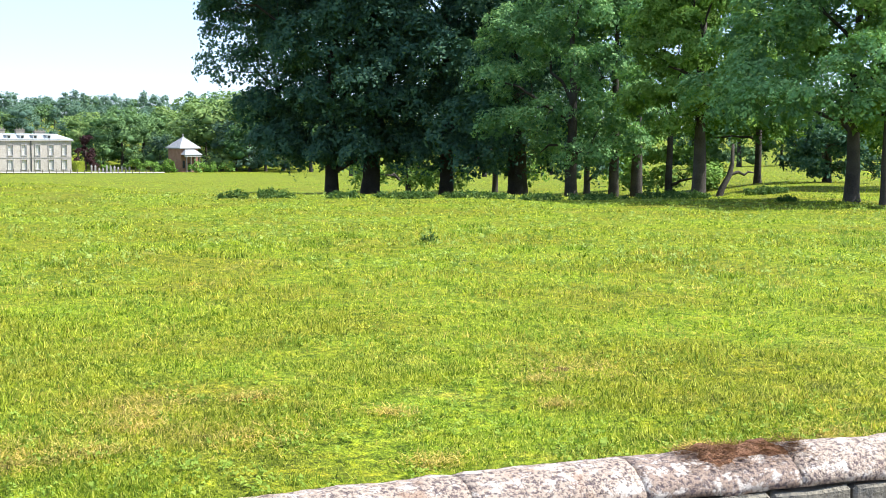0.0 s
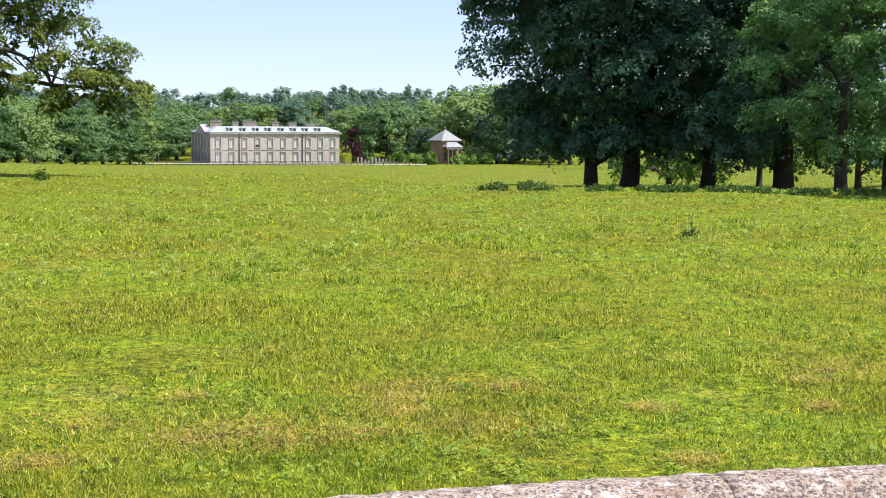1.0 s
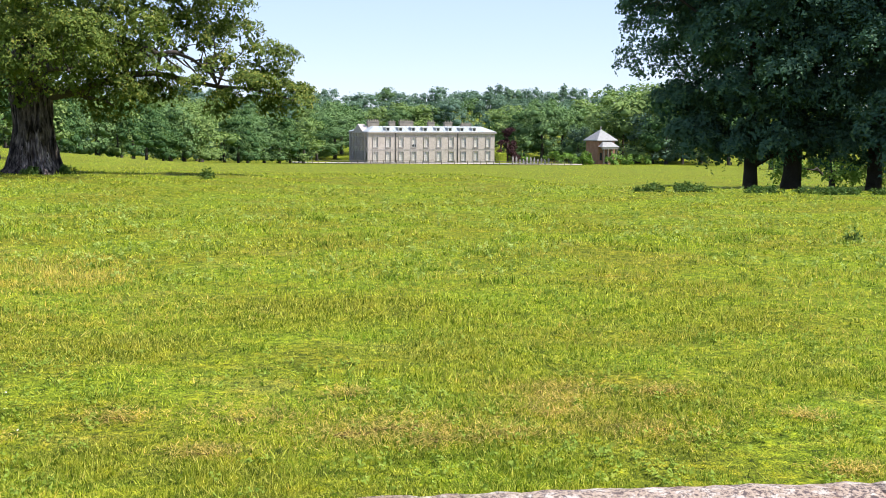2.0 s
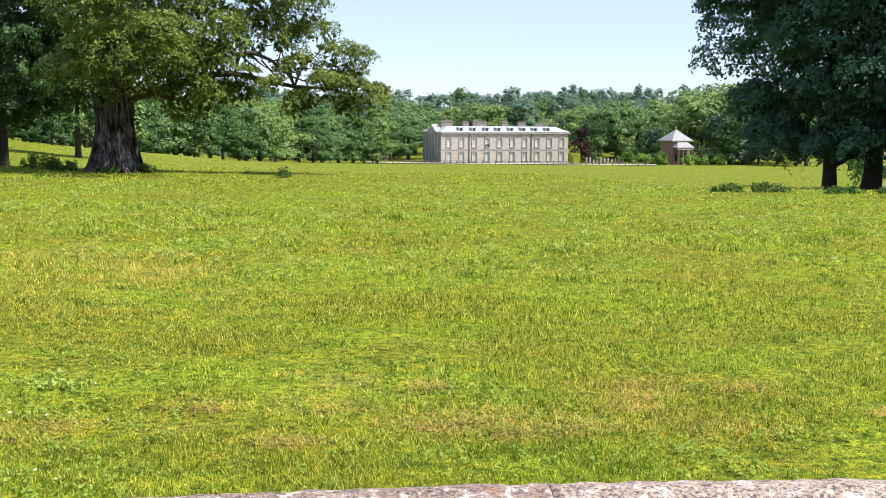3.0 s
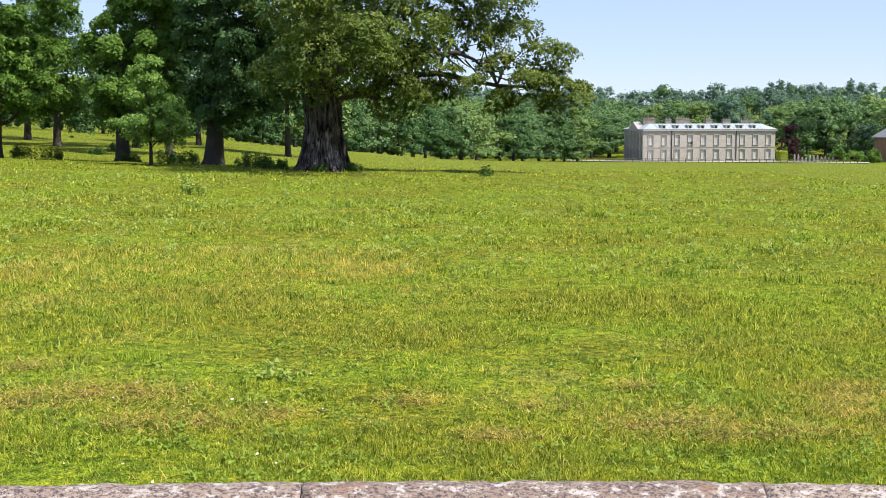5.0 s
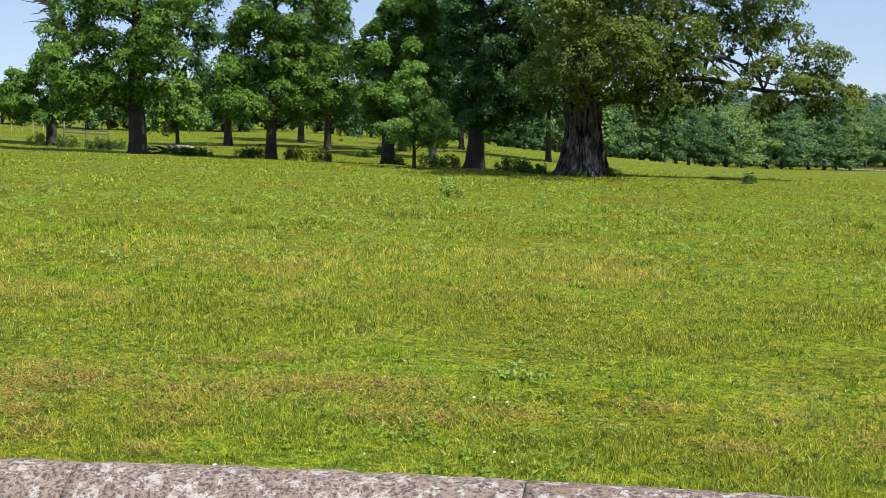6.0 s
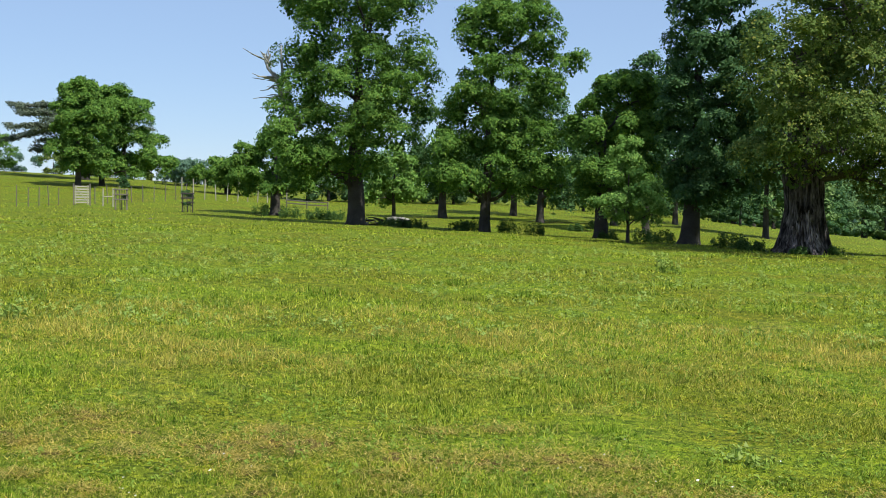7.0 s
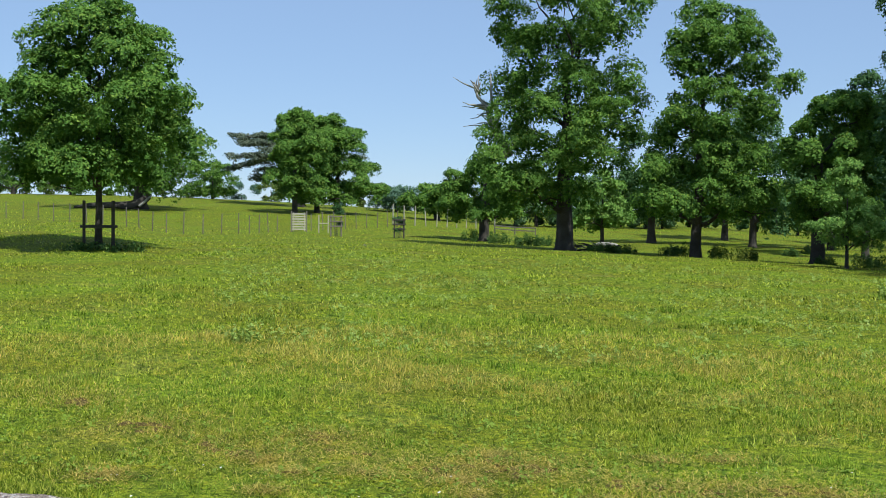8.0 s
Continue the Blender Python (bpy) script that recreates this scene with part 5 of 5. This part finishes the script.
rail_fence("stake_fence", "line of thin wooden stakes with wire on the grass slope", along([(-62, 116), (-58.2, 113), (-54.5, 100), (-51.4, 86), (-48.5, 94), (-46.5, 106)], 2.6), 1.45, (), GREY_WOOD, 0.06, 3)
rail_fence("stake_fence", "line of thin wooden stakes with wire beyond the gate", along([(-45.3, 108), (-43.0, 118), (-41.3, 126)], 2.4), 1.5, (), GREY_WOOD, 0.065, 3)
rail_fence("deer_fence", "tall close-set pale deer fence stakes with wire", along([(-41.6, 128), (-39.4, 130), (-36.8, 134)], 1.2), 2.0, (), PALE_WOOD, 0.09, 5)
rail_fence("rail_fence", "low weathered grey rail fence behind the oaks", along([(-37.0, 126), (-35.0, 124)], 2.2), 0.8, (0.4, 0.7), GREY_WOOD, 0.10)


def hurdle_gate():
    root = tagged(new("hurdle_gate"), "bleached wooden hurdle gate leaning on its posts", "gate")
    root.matrix_basis = Matrix.Translation(place(-45.85, 104)) @ Matrix.Rotation(radians(44), 4, "Z")
    for x in (-0.62, 0.62):
        part("post", block((0.10, 0.10, 1.75), (x, 0.06, 0.8), 0.012), GREY_WOOD, root)
    lean = Matrix.Rotation(radians(-8), 4, "X")
    for k in range(7):
        part("slat", block((1.1, 0.035, 0.12), (0, -0.06, 0.18 + 0.21 * k), 0.008), PALE_WOOD, root, at=lean)
    for x in (-0.46, 0.46):
        part("stile", block((0.07, 0.04, 1.55), (x, -0.10, 0.78), 0.008), PALE_WOOD, root, at=lean)
    part("brace", block((1.5, 0.03, 0.07), (0, -0.12, 0.8), 0.006, turn=Matrix.Rotation(radians(52), 4, "Y")), PALE_WOOD, root, at=lean)


hurdle_gate()


def gate_posts():
    root = tagged(new("wooden_frame"), "small square wooden frame of two posts and a rail", "fence")
    root.matrix_basis = Matrix.Translation(place(-44.75, 104)) @ Matrix.Rotation(radians(44), 4, "Z")
    for x in (-0.38, 0.38):
        part("post", block((0.09, 0.09, 1.5), (x, 0, 0.65), 0.01), PALE_WOOD, root)
    part("rail", block((0.85, 0.05, 0.09), (0, -0.07, 0.75), 0.008), PALE_WOOD, root)


gate_posts()


def tree_guard(az, r, w, h, label, dark, sapling, rails=3):
    """A square of stakes with rails round a young tree."""
    root = tagged(new("tree_guard"), label, "tree guard")
    root.matrix_basis = Matrix.Translation(place(az, r)) @ Matrix.Rotation(radians(-az), 4, "Z")
    mat = DARK_WOOD if dark else GREY_WOOD
    for sx in (-1, 1):
        for sy in (-1, 1):
            part("post", block((0.11, 0.11, h + 0.3), (sx * w / 2, sy * w / 2, h / 2 - 0.15), 0.012), mat, root)
    for k in range(rails):
        z = h * (0.48 + 0.46 * k / max(1, rails - 1)) if rails > 1 else h * 0.45
        for sy in (-1, 1):
            part("rail", block((w + 0.3, 0.05, 0.1), (0, sy * (w / 2 + 0.08), z), 0.01), mat, root)
        for sx in (-1, 1):
            part("rail", block((0.05, w + 0.1, 0.1), (sx * (w / 2 + 0.08), 0, z - 0.003), 0.01), mat, root)
    if sapling:
        for s in (-1, 1):
            for k in range(7):
                part("mesh_bar", block((0.02, 0.02, h * 0.9), (-w / 2 + w * (k + 0.5) / 7, s * w / 2, h * 0.46)), IRON, root)
        p = place(az, r)
        tree("sapling with a small leafy head inside its guard", p, sapling, 0.5, 0.035, LEAF_SHADE, int(-az * 7), bare=sapling * 0.35, leaves=1800, size=0.10, clumps=22, limbs=2, sides=6)


tree_guard(-41.35, 100, 0.75, 1.55, "dark square tree guard of stakes and mesh", True, 1.7)
tree_guard(-44.2, 96, 0.8, 1.6, "weathered square tree guard of stakes and rails", False, 2.5)
tree_guard(-54.78, 49, 1.05, 1.75, "dark stakes and crossbars round the young tree", True, 0, 1)


# ---- undergrowth ----
def low_plant(name, label, at, spread, height, material, seed, leaves=900, size=0.13, category="plant", group=""):
    """A clump of leafy stems of uneven height."""
    rng, gen = random.Random(seed), np.random.default_rng(seed)
    root = tagged(new(name), label, category, group)
    root.matrix_basis = Matrix.Translation(at)
    t, cs, rad = Tubes(), [], []
    n = max(5, int(26 * spread))
    for k in range(n):
        a, q = rng.uniform(0, 6.283), spread * math.sqrt(rng.random())
        h = height * rng.uniform(0.6, 1.1) * (0.35 + 0.75 * math.sqrt(max(0.0, 1 - (q / spread) ** 2)))
        x, y = q * math.cos(a), q * math.sin(a) * 0.6
        z0 = float(ground_z(at.x + x, at.y + y)) - at.z
        foot, top = Vector((x, y, z0 - 0.05)), Vector((x * 1.1, y * 1.1, z0 + h))
        t.add([foot, foot.lerp(top, 0.5), top], [0.012, 0.01, 0.005], 4)
        for j in range(3):
            cs.append(tuple(foot.lerp(top, 0.35 + 0.3 * j))), rad.append((0.13, 0.13, height * 0.22))
    tagged(child("stems", mesh_of("stems", t.verts, t.faces, material), root), kind="stuff")
    v = leaf_arrays(gen, cs, np.array(rad), np.full(len(cs), max(4, leaves // len(cs))), np.full(len(cs), size), 0.4, 4)
    child("foliage", leaf_mesh("foliage", v, material), root)
    return root


NET = "nettle patches under the trees"
for k, (az, r, s, h) in enumerate([(12.85, 47.5, 0.5, 0.45), (14.7, 47.3, 0.72, 0.5), (17.9, 47.2, 0.7, 0.3), (20.2, 47.5, 0.8, 0.4), (21.2, 47.3, 0.6, 0.3), (23.5, 47.4, 1.1, 0.4),
                                   (24.4, 47.2, 0.8, 0.35), (26.6, 47.3, 0.9, 0.35), (28.9, 48, 1.2, 0.35), (31.8, 50, 1.0, 0.4), (33.0, 52.0, 0.9, 0.4), (36.3, 58, 1.2, 0.5), (37.2, 49.6, 0.35, 0.35),
                                   (-12.85, 57.3, 0.4, 0.35), (-17.2, 58.5, 0.9, 0.55), (-16.2, 57.8, 0.5, 0.4), (-14.3, 56.8, 0.4, 0.3), (-20.2, 64, 0.6, 0.6), (-21.1, 65, 0.55, 0.6), (-22.6, 71, 0.5, 0.4),
                                   (-25.9, 73.5, 0.6, 0.7), (-27.0, 74.5, 0.7, 0.75), (-28.6, 75.5, 0.9, 0.7), (-29.3, 76.5, 0.6, 0.6), (-31.3, 78.5, 0.9, 0.5), (-32.2, 79, 1.0, 0.5), (-35.6, 92, 1.4, 0.7),
                                   (-36.9, 98, 1.0, 0.9), (-38.1, 101, 0.8, 0.9), (-34.6, 96, 1.5, 0.6), (-24.0, 90, 0.6, 0.5), (-23.0, 95, 0.8, 0.6)]):
    low_plant("nettles", "clump of dark green nettles in the grass", place(az, r), s, h * (0.55 if az > 0 else 1.0), NETTLE, 400 + k, int(2200 * s), 0.075, "nettles", NET)
low_plant("dock_plant", "dark upright dock plants on the open grass", place(-6.85, 55), 0.36, 0.42, NETTLE, 500, 420, 0.085, "plant")
low_plant("thistle_plant", "single dark bushy thistle in the meadow", place(21.7, 28.1), 0.17, 0.26, NETTLE, 501, 150, 0.07, "thistle")
low_plant("thistle_plant", "pale grey-green thistle rosette in the turf", place(-16.6, 12.2), 0.2, 0.16, THISTLE, 502, 160, 0.05, "thistle")
low_plant("thistle_plant", "grey-green thistle clump in the meadow", place(-49.1, 21.8), 0.32, 0.26, THISTLE, 503, 220, 0.07, "thistle")
low_plant("thistle_plant", "grey-green thistle clump in the meadow", place(-20.0, 38.2), 0.4, 0.5, THISTLE, 504, 260, 0.09, "thistle")
for k in range(7):
    az, r = -55.8 + 0.45 * k, 48.0 + 0.3 * (k % 3)
    low_plant("weeds", "low weeds round the foot of the staked tree", place(az, r), 0.4, 0.28, NETTLE, 520 + k, 160, 0.1, "weeds", "weeds at the staked tree")


def hedges():
    for k, (az, r, s, h, mat) in enumerate([(7.3, 412, 2.0, 1.8, LEAF_MID), (8.55, 408, 3.0, 3.6, LEAF_MID), (9.2, 406, 2.8, 3.4, LEAF_LIGHT), (9.8, 404, 3.0, 2.6, LEAF_MID),
                                            (10.1, 408, 2.4, 3.8, LEAF_MID), (11.2, 408, 2.6, 3.2, LEAF_LIGHT), (11.8, 412, 2.6, 2.8, LEAF_MID), (12.6, 416, 3.0, 2.6, LEAF_LIGHT)]):
        tree("rounded garden shrub near the house", place(az, r), h, s, 0.12, mat, 330 + k, bare=0.2, leaves=700, size=0.5, shape="round", clumps=26, limbs=0, sides=6, category="shrub", group="garden shrubs")
    rng = random.Random(2)
    for k in range(11):
        az = 6.7 + 0.16 * k
        p = place(az, 408)
        root = tagged(new("garden_post"), "pale stone garden post topped with a ball", "garden post", "stone garden posts")
        root.matrix_basis = Matrix.Translation(p)
        h = rng.uniform(0.8, 1.8)
        part("shaft", block((0.5, 0.5, h), (0, 0, h / 2), 0.04), TRIM_STONE, root)
        part("cap", turned([(0.36, 0), (0.36, 0.12), (0.16, 0.2), (0.24, 0.4), (0.08, 0.6)], 8, (0, 0, h)), TRIM_STONE, root)


hedges()


def clipped_hedge():
    """A square-cut block of golden hedge at the corner of the house."""
    gen = np.random.default_rng(44)
    root = tagged(new("clipped_hedge"), "square-clipped golden-green hedge at the house corner", "hedge")
    root.matrix_basis = Matrix.Translation(place(6.18, 402)) @ Matrix.Rotation(radians(17), 4, "Z")
    n = 1500
    p = gen.uniform(-1, 1, (n, 3))
    axis, side = gen.integers(0, 3, n), gen.choice((-1.0, 1.0), n)
    p[np.arange(n), axis] = side * gen.uniform(0.93, 1.03, n)
    face = np.zeros((n, 3))
    face[np.arange(n), axis] = side
    p = p * np.array([1.1, 1.2, 1.65]) + np.array([0, 0, 1.65])
    child("foliage", leaf_mesh("foliage", sprays(gen, p, face, np.full(n, 0.3), 3), LEAF_GOLD), root)
    part("inner_foliage", block((1.9, 2.1, 3.0), (0, 0, 1.5), 0.2), INNER_SHADE["leaf_golden"], root)


clipped_hedge()


def logs():
    rng = random.Random(21)
    root = tagged(new("brushwood_pile"), "pile of fallen dead branches under the old oak", "brushwood")
    at = place(-32.7, 80.5)
    root.matrix_basis = Matrix.Translation(at)
    for k in range(26):
        a = Vector((rng.uniform(-1.8, 1.8), rng.uniform(-0.7, 0.7), rng.uniform(0.02, 0.35)))
        b = a + Vector((rng.uniform(-1.4, 1.4), rng.uniform(-0.5, 0.5), rng.uniform(-0.1, 0.45)))
        r = rng.uniform(0.02, 0.07)
        t = Tubes().add(bent(a, b, rng, 4, 0, 0.06), [r, r * 0.9, r * 0.7, r * 0.4], 5)
        child("branch", mesh_of("branch", t.verts, t.faces, DEAD_WOOD if k % 4 == 0 else BARK), root)
    for az, r, ln in ((-32.0, 95, 1.8), (-43.0, 66, 0.22)):
        log = tagged(new("fallen_log"), "bleached fallen log lying in the grass", "log")
        log.matrix_basis = Matrix.Translation(place(az, r))
        t = Tubes().add(bent(Vector((-ln / 2, 0, ln * 0.07)), Vector((ln / 2, 0.05, ln * 0.09)), rng, 5, 0.03, 0.02), [ln * 0.09, ln * 0.11, ln * 0.1, ln * 0.09, ln * 0.05], 8, 0.1, rng)
        child("stem", mesh_of("stem", t.verts, t.faces, DEAD_WOOD, True), log)


logs()


# ---- the grass ----
def patchwork(x, y, cell, seed):
    """Smooth random patches between 0 and 1."""
    g = np.random.default_rng(seed).random((256, 256))
    u, v = x / cell + 97.3, y / cell + 41.7
    i, j = np.floor(u).astype(int), np.floor(v).astype(int)
    fu, fv = ease(u - i), ease(v - j)
    i, j = i % 256, j % 256
    k, l = (i + 1) % 256, (j + 1) % 256
    return (g[i, j] * (1 - fu) + g[k, j] * fu) * (1 - fv) + (g[i, l] * (1 - fu) + g[k, l] * fu) * fv


SCRAPES = [(27.9, 13.7, 0.20), (13.5, 10.5, 0.14), (-4.1, 11.1, 0.16), (0.3, 10.3, 0.16), (9.5, 12.0, 0.12), (2.2, 10.4, 0.14), (-20.3, 10.4, 0.16), (-22.3, 11.4, 0.14), (-24.7, 11.6, 0.2),
           (-28.0, 11.5, 0.17), (-31.0, 11.5, 0.2), (-36.2, 12.2, 0.28), (-38.0, 12.5, 0.22), (-40.9, 12.3, 0.2), (-44.8, 13.0, 0.2), (-45.8, 13.8, 0.16), (-50.1, 13.3, 0.26), (-53.5, 14.4, 0.24), (-56.3, 16.3, 0.2)]
pick = random.Random(14)
SCRAPES += [(pick.uniform(-58, 40), pick.uniform(9.4, 13.2), pick.uniform(0.05, 0.11)) for _ in range(34)]


def blades(name, label, count, r0, r1, length, width, material, seed, tuft=0.0, power=1.0, cut=0.0, az=(-62, 46), spill=0.7):
    """Single bent blades, thicker in some patches than in others."""
    gen = np.random.default_rng(seed)
    n = int(count * 1.6)
    r = (r0 ** power + (r1 ** power - r0 ** power) * gen.random(n)) ** (1 / power)
    a = np.radians(gen.uniform(*az, n))
    x, y = r * np.sin(a), r * np.cos(a)
    if tuft:
        m = n // 14
        pick = gen.integers(0, m, n)
        x, y = x[pick] + gen.normal(0, tuft, n), y[pick] + gen.normal(0, tuft, n)
    tall = 0.6 * patchwork(x, y, 1.7, seed) + 0.4 * patchwork(x, y, 0.45, seed + 1)
    keep = (gen.random(n) < 0.25 + 1.1 * np.maximum(0, tall - cut)) & (y > wall_line(x) + 0.25)
    for saz, sr, size in SCRAPES:
        sx, sy = sr * math.sin(radians(saz)), sr * math.cos(radians(saz))
        keep &= np.hypot((x - sx) * 0.75, y - sy) > size * gen.uniform(0.5, 1.3, n)
    x, y, tall, r = x[keep][:count], y[keep][:count], tall[keep][:count], np.hypot(x, y)[keep][:count]
    n = len(x)
    z = ground_z(x, y) - 0.01
    ln = length * (0.25 + 1.6 * tall ** 2) * gen.uniform(0.55, 1.3, n)
    wd = width * np.clip(r / 11.0, 0.8, 4.2) * gen.uniform(0.7, 1.3, n)
    ang = gen.uniform(0, 2 * np.pi, n)
    lean = np.abs(gen.normal(0, spill, n)) + 0.1
    dx, dy = np.cos(ang), np.sin(ang)
    face = gen.uniform(0, 2 * np.pi, n)
    v = np.empty((n, 3, 3))
    bx, by = np.cos(face) * wd / 2, np.sin(face) * wd / 2
    v[:, 0] = np.stack([x - bx, y - by, z], 1)
    v[:, 1] = np.stack([x + bx, y + by, z], 1)
    v[:, 2] = np.stack([x + dx * ln * lean, y + dy * ln * lean, z + ln * (1 - 0.25 * lean)], 1)
    ob = new(name, leaf_mesh(name, v.reshape(-1, 3), material, 3))
    return tagged(ob, label, "grass", kind="stuff")


blades("short_grass", "short grazed meadow grass, bright yellow-green", 400000, 7.6, 18.0, 0.060, 0.0150, SWARD, 1, power=0.5, spill=1.1)
blades("tufted_grass", "longer tufts of fresh green meadow grass", 100000, 7.8, 32.0, 0.085, 0.014, GRASS, 2, 0.06, 0.3, 0.30, spill=1.0)
blades("seeding_grass", "pale band of taller strawy seeding grass", 38000, 14.0, 31.0, 0.13, 0.0095, STALK, 3, 0.10, 0.5, 0.30, spill=0.5)
blades("dry_grass", "dead straw-coloured grass lying in the turf", 30000, 7.8, 24.0, 0.09, 0.013, STRAW, 6, 0.09, 0.5, 0.40, spill=2.4)
blades("straw_band", "bleached band of dry seed heads across the meadow", 30000, 16.5, 24.0, 0.11, 0.0095, STRAW, 8, 0.25, 1.0, 0.38, az=(-60, -10), spill=1.2)
blades("meadow_grass", "meadow grass thinning towards the brow", 140000, 15.0, 60.0, 0.085, 0.0135, GRASS, 4, 0.0, 0.2, spill=0.9)
blades("far_grass", "rough grass of the park beyond the brow", 40000, 55.0, 160.0, 0.14, 0.012, GRASS, 5, 0.0, 0.3)


def low_weeds():
    """Clover, yarrow and plantain low in the turf."""
    gen = np.random.default_rng(19)
    n = 9000
    r = 7.8 + 13 * gen.random(n) ** 1.3
    a = np.radians(gen.uniform(-60, 44, n))
    x, y = r * np.sin(a), r * np.cos(a)
    keep = (patchwork(x, y, 1.1, 51) * 0.6 + patchwork(x, y, 0.3, 52) * 0.4 > 0.56) & (y > wall_line(x) + 0.3)
    x, y = x[keep], y[keep]
    cs = np.stack([x, y, ground_z(x, y) + 0.03], 1)
    v = leaf_arrays(gen, cs, np.full((len(x), 3), 0.05) * np.array([1, 1, 0.5]), np.full(len(x), 8), np.full(len(x), 0.032), 0.8, 4)
    tagged(new("low_weeds", leaf_mesh("low_weeds", v, CLOVER)), "dark green clover and low weeds in the turf", "weeds", kind="stuff")


low_weeds()


def tussocks():
    """Dark tufts of longer grass standing out of the turf."""
    gen = np.random.default_rng(23)
    m = 150
    r = 9 + 26 * gen.random(m) ** 1.2
    a = np.radians(gen.uniform(-58, 43, m))
    size = gen.uniform(0.08, 0.22, m) * (0.8 + r / 40)
    k = 130
    cx, cy, s = np.repeat(r * np.sin(a), k), np.repeat(r * np.cos(a), k), np.repeat(size, k)
    n = len(cx)
    x, y = cx + gen.normal(0, 1, n) * s * 0.8, cy + gen.normal(0, 1, n) * s * 0.6
    ln = s * gen.uniform(0.3, 0.7, n)
    wd = 0.011 * np.clip(np.hypot(x, y) / 11, 0.8, 3)
    f, d = gen.uniform(0, 6.28, n), gen.uniform(0, 6.28, n)
    lean = np.abs(gen.normal(0, 1.1, n))
    z = ground_z(x, y) - 0.01
    v = np.empty((n, 3, 3))
    v[:, 0] = np.stack([x - np.cos(f) * wd / 2, y - np.sin(f) * wd / 2, z], 1)
    v[:, 1] = np.stack([x + np.cos(f) * wd / 2, y + np.sin(f) * wd / 2, z], 1)
    v[:, 2] = np.stack([x + np.cos(d) * ln * lean, y + np.sin(d) * ln * lean, z + ln * (1 - 0.25 * lean)], 1)
    tagged(new("tussock_grass", leaf_mesh("tussock_grass", v.reshape(-1, 3), TUSSOCK)), "scattered fresh green tussocks of longer grass", "grass", kind="stuff")


tussocks()


def thistle_stand():
    gen = np.random.default_rng(9)
    n = 9000
    r = gen.uniform(20, 50, n)
    a = np.radians(gen.uniform(-50, 42, n))
    x, y = r * np.sin(a), r * np.cos(a)
    keep = patchwork(x, y, 3.0, 31) * 0.6 + patchwork(x, y, 0.9, 32) * 0.4 > 0.42
    x, y = x[keep], y[keep]
    h = gen.uniform(0.06, 0.20, len(x))
    z = ground_z(x, y)
    cs = np.stack([x, y, z + h * 0.5], 1)
    v = leaf_arrays(gen, cs, np.stack([0.08 + h * 0.2, 0.08 + h * 0.2, h * 0.5], 1), np.full(len(x), 8), 0.035 + 0.11 * h, 0.5)
    ob = new("thistles", leaf_mesh("thistles", v, THISTLE))
    tagged(ob, "scattered grey-green thistles through the meadow", "thistles", kind="stuff")


thistle_stand()


def pale_specks():
    """Daisy heads and bits of pale stone low in the worn turf."""
    gen = np.random.default_rng(61)
    n = 45
    r, a = gen.uniform(8.2, 12.5, n), np.radians(gen.uniform(-56, -14, n))
    x, y = r * np.sin(a), r * np.cos(a)
    z = ground_z(x, y) + gen.uniform(0.02, 0.05, n)
    k, size = 6, gen.uniform(0.007, 0.017, n)
    turn = gen.uniform(0, 6.28, n)[:, None] + np.arange(k)[None, :] * (2 * np.pi / k)
    rad = size[:, None] * gen.uniform(0.7, 1.2, (n, k))
    v = np.stack([x[:, None] + rad * np.cos(turn), y[:, None] + rad * np.sin(turn), z[:, None] + 0.35 * rad * np.sin(turn)], 2)
    tagged(new("daisies", leaf_mesh("daisies", v.reshape(-1, 3), PETAL, k)), "tiny white daisy heads scattered in the worn turf", "flowers", kind="stuff")


pale_specks()


def soil_patches():
    """Scraped hollows of crumbled soil, ringed with trodden straw."""
    rng, gen = random.Random(14), np.random.default_rng(15)
    verts, faces, straw = [], [], []
    for az, r, s in SCRAPES:
        p = place(az, r)
        for q in range(rng.randint(4, 9)):
            cx, cy = p.x + rng.gauss(0, 0.8) * s, p.y + rng.gauss(0, 0.6) * s
            rad, base = s * rng.uniform(0.16, 0.42), len(verts)
            z = float(ground_z(cx, cy))
            verts.append((cx, cy, z + rad * rng.uniform(0.0, 0.3)))
            for ring, hh in ((0.5, 0.2), (1.0, -0.12)):
                for k in range(9):
                    a = k * math.tau / 9
                    w = rad * ring * rng.uniform(0.5, 1.5)
                    verts.append((cx + 1.3 * w * math.cos(a), cy + w * math.sin(a), z + rad * hh * rng.uniform(0.2, 1.8)))
            for k in range(9):
                faces.append((base, base + 1 + k, base + 1 + (k + 1) % 9))
                faces.append((base + 1 + k, base + 10 + k, base + 10 + (k + 1) % 9, base + 1 + (k + 1) % 9))
        n = int(7200 * s)
        x, y = p.x + gen.normal(0, 2.3, n) * s, p.y + gen.normal(0, 2.0, n) * s
        z = ground_z(x, y) + gen.uniform(0.005, 0.045, n)
        a, ln, w = gen.uniform(0, 6.28, n), gen.uniform(0.03, 0.09, n), gen.uniform(0.003, 0.006, n)
        dx, dy = np.cos(a), np.sin(a)
        v = np.empty((n, 3, 3))
        v[:, 0] = np.stack([x - dy * w, y + dx * w, z], 1)
        v[:, 1] = np.stack([x + dy * w, y - dx * w, z], 1)
        v[:, 2] = np.stack([x + dx * ln, y + dy * ln, z + gen.uniform(0.0, 0.035, n)], 1)
        straw.append(v.reshape(-1, 3))
    ob = new("bare_soil", mesh_of("bare_soil", verts, faces, SOIL, False))
    tagged(ob, "dark crumbled soil where the turf is broken", "soil", kind="stuff")
    tagged(new("trodden_straw", leaf_mesh("trodden_straw", np.concatenate(straw), TRODDEN)), "pale trodden straw round the bare soil", "straw", kind="stuff")


soil_patches()
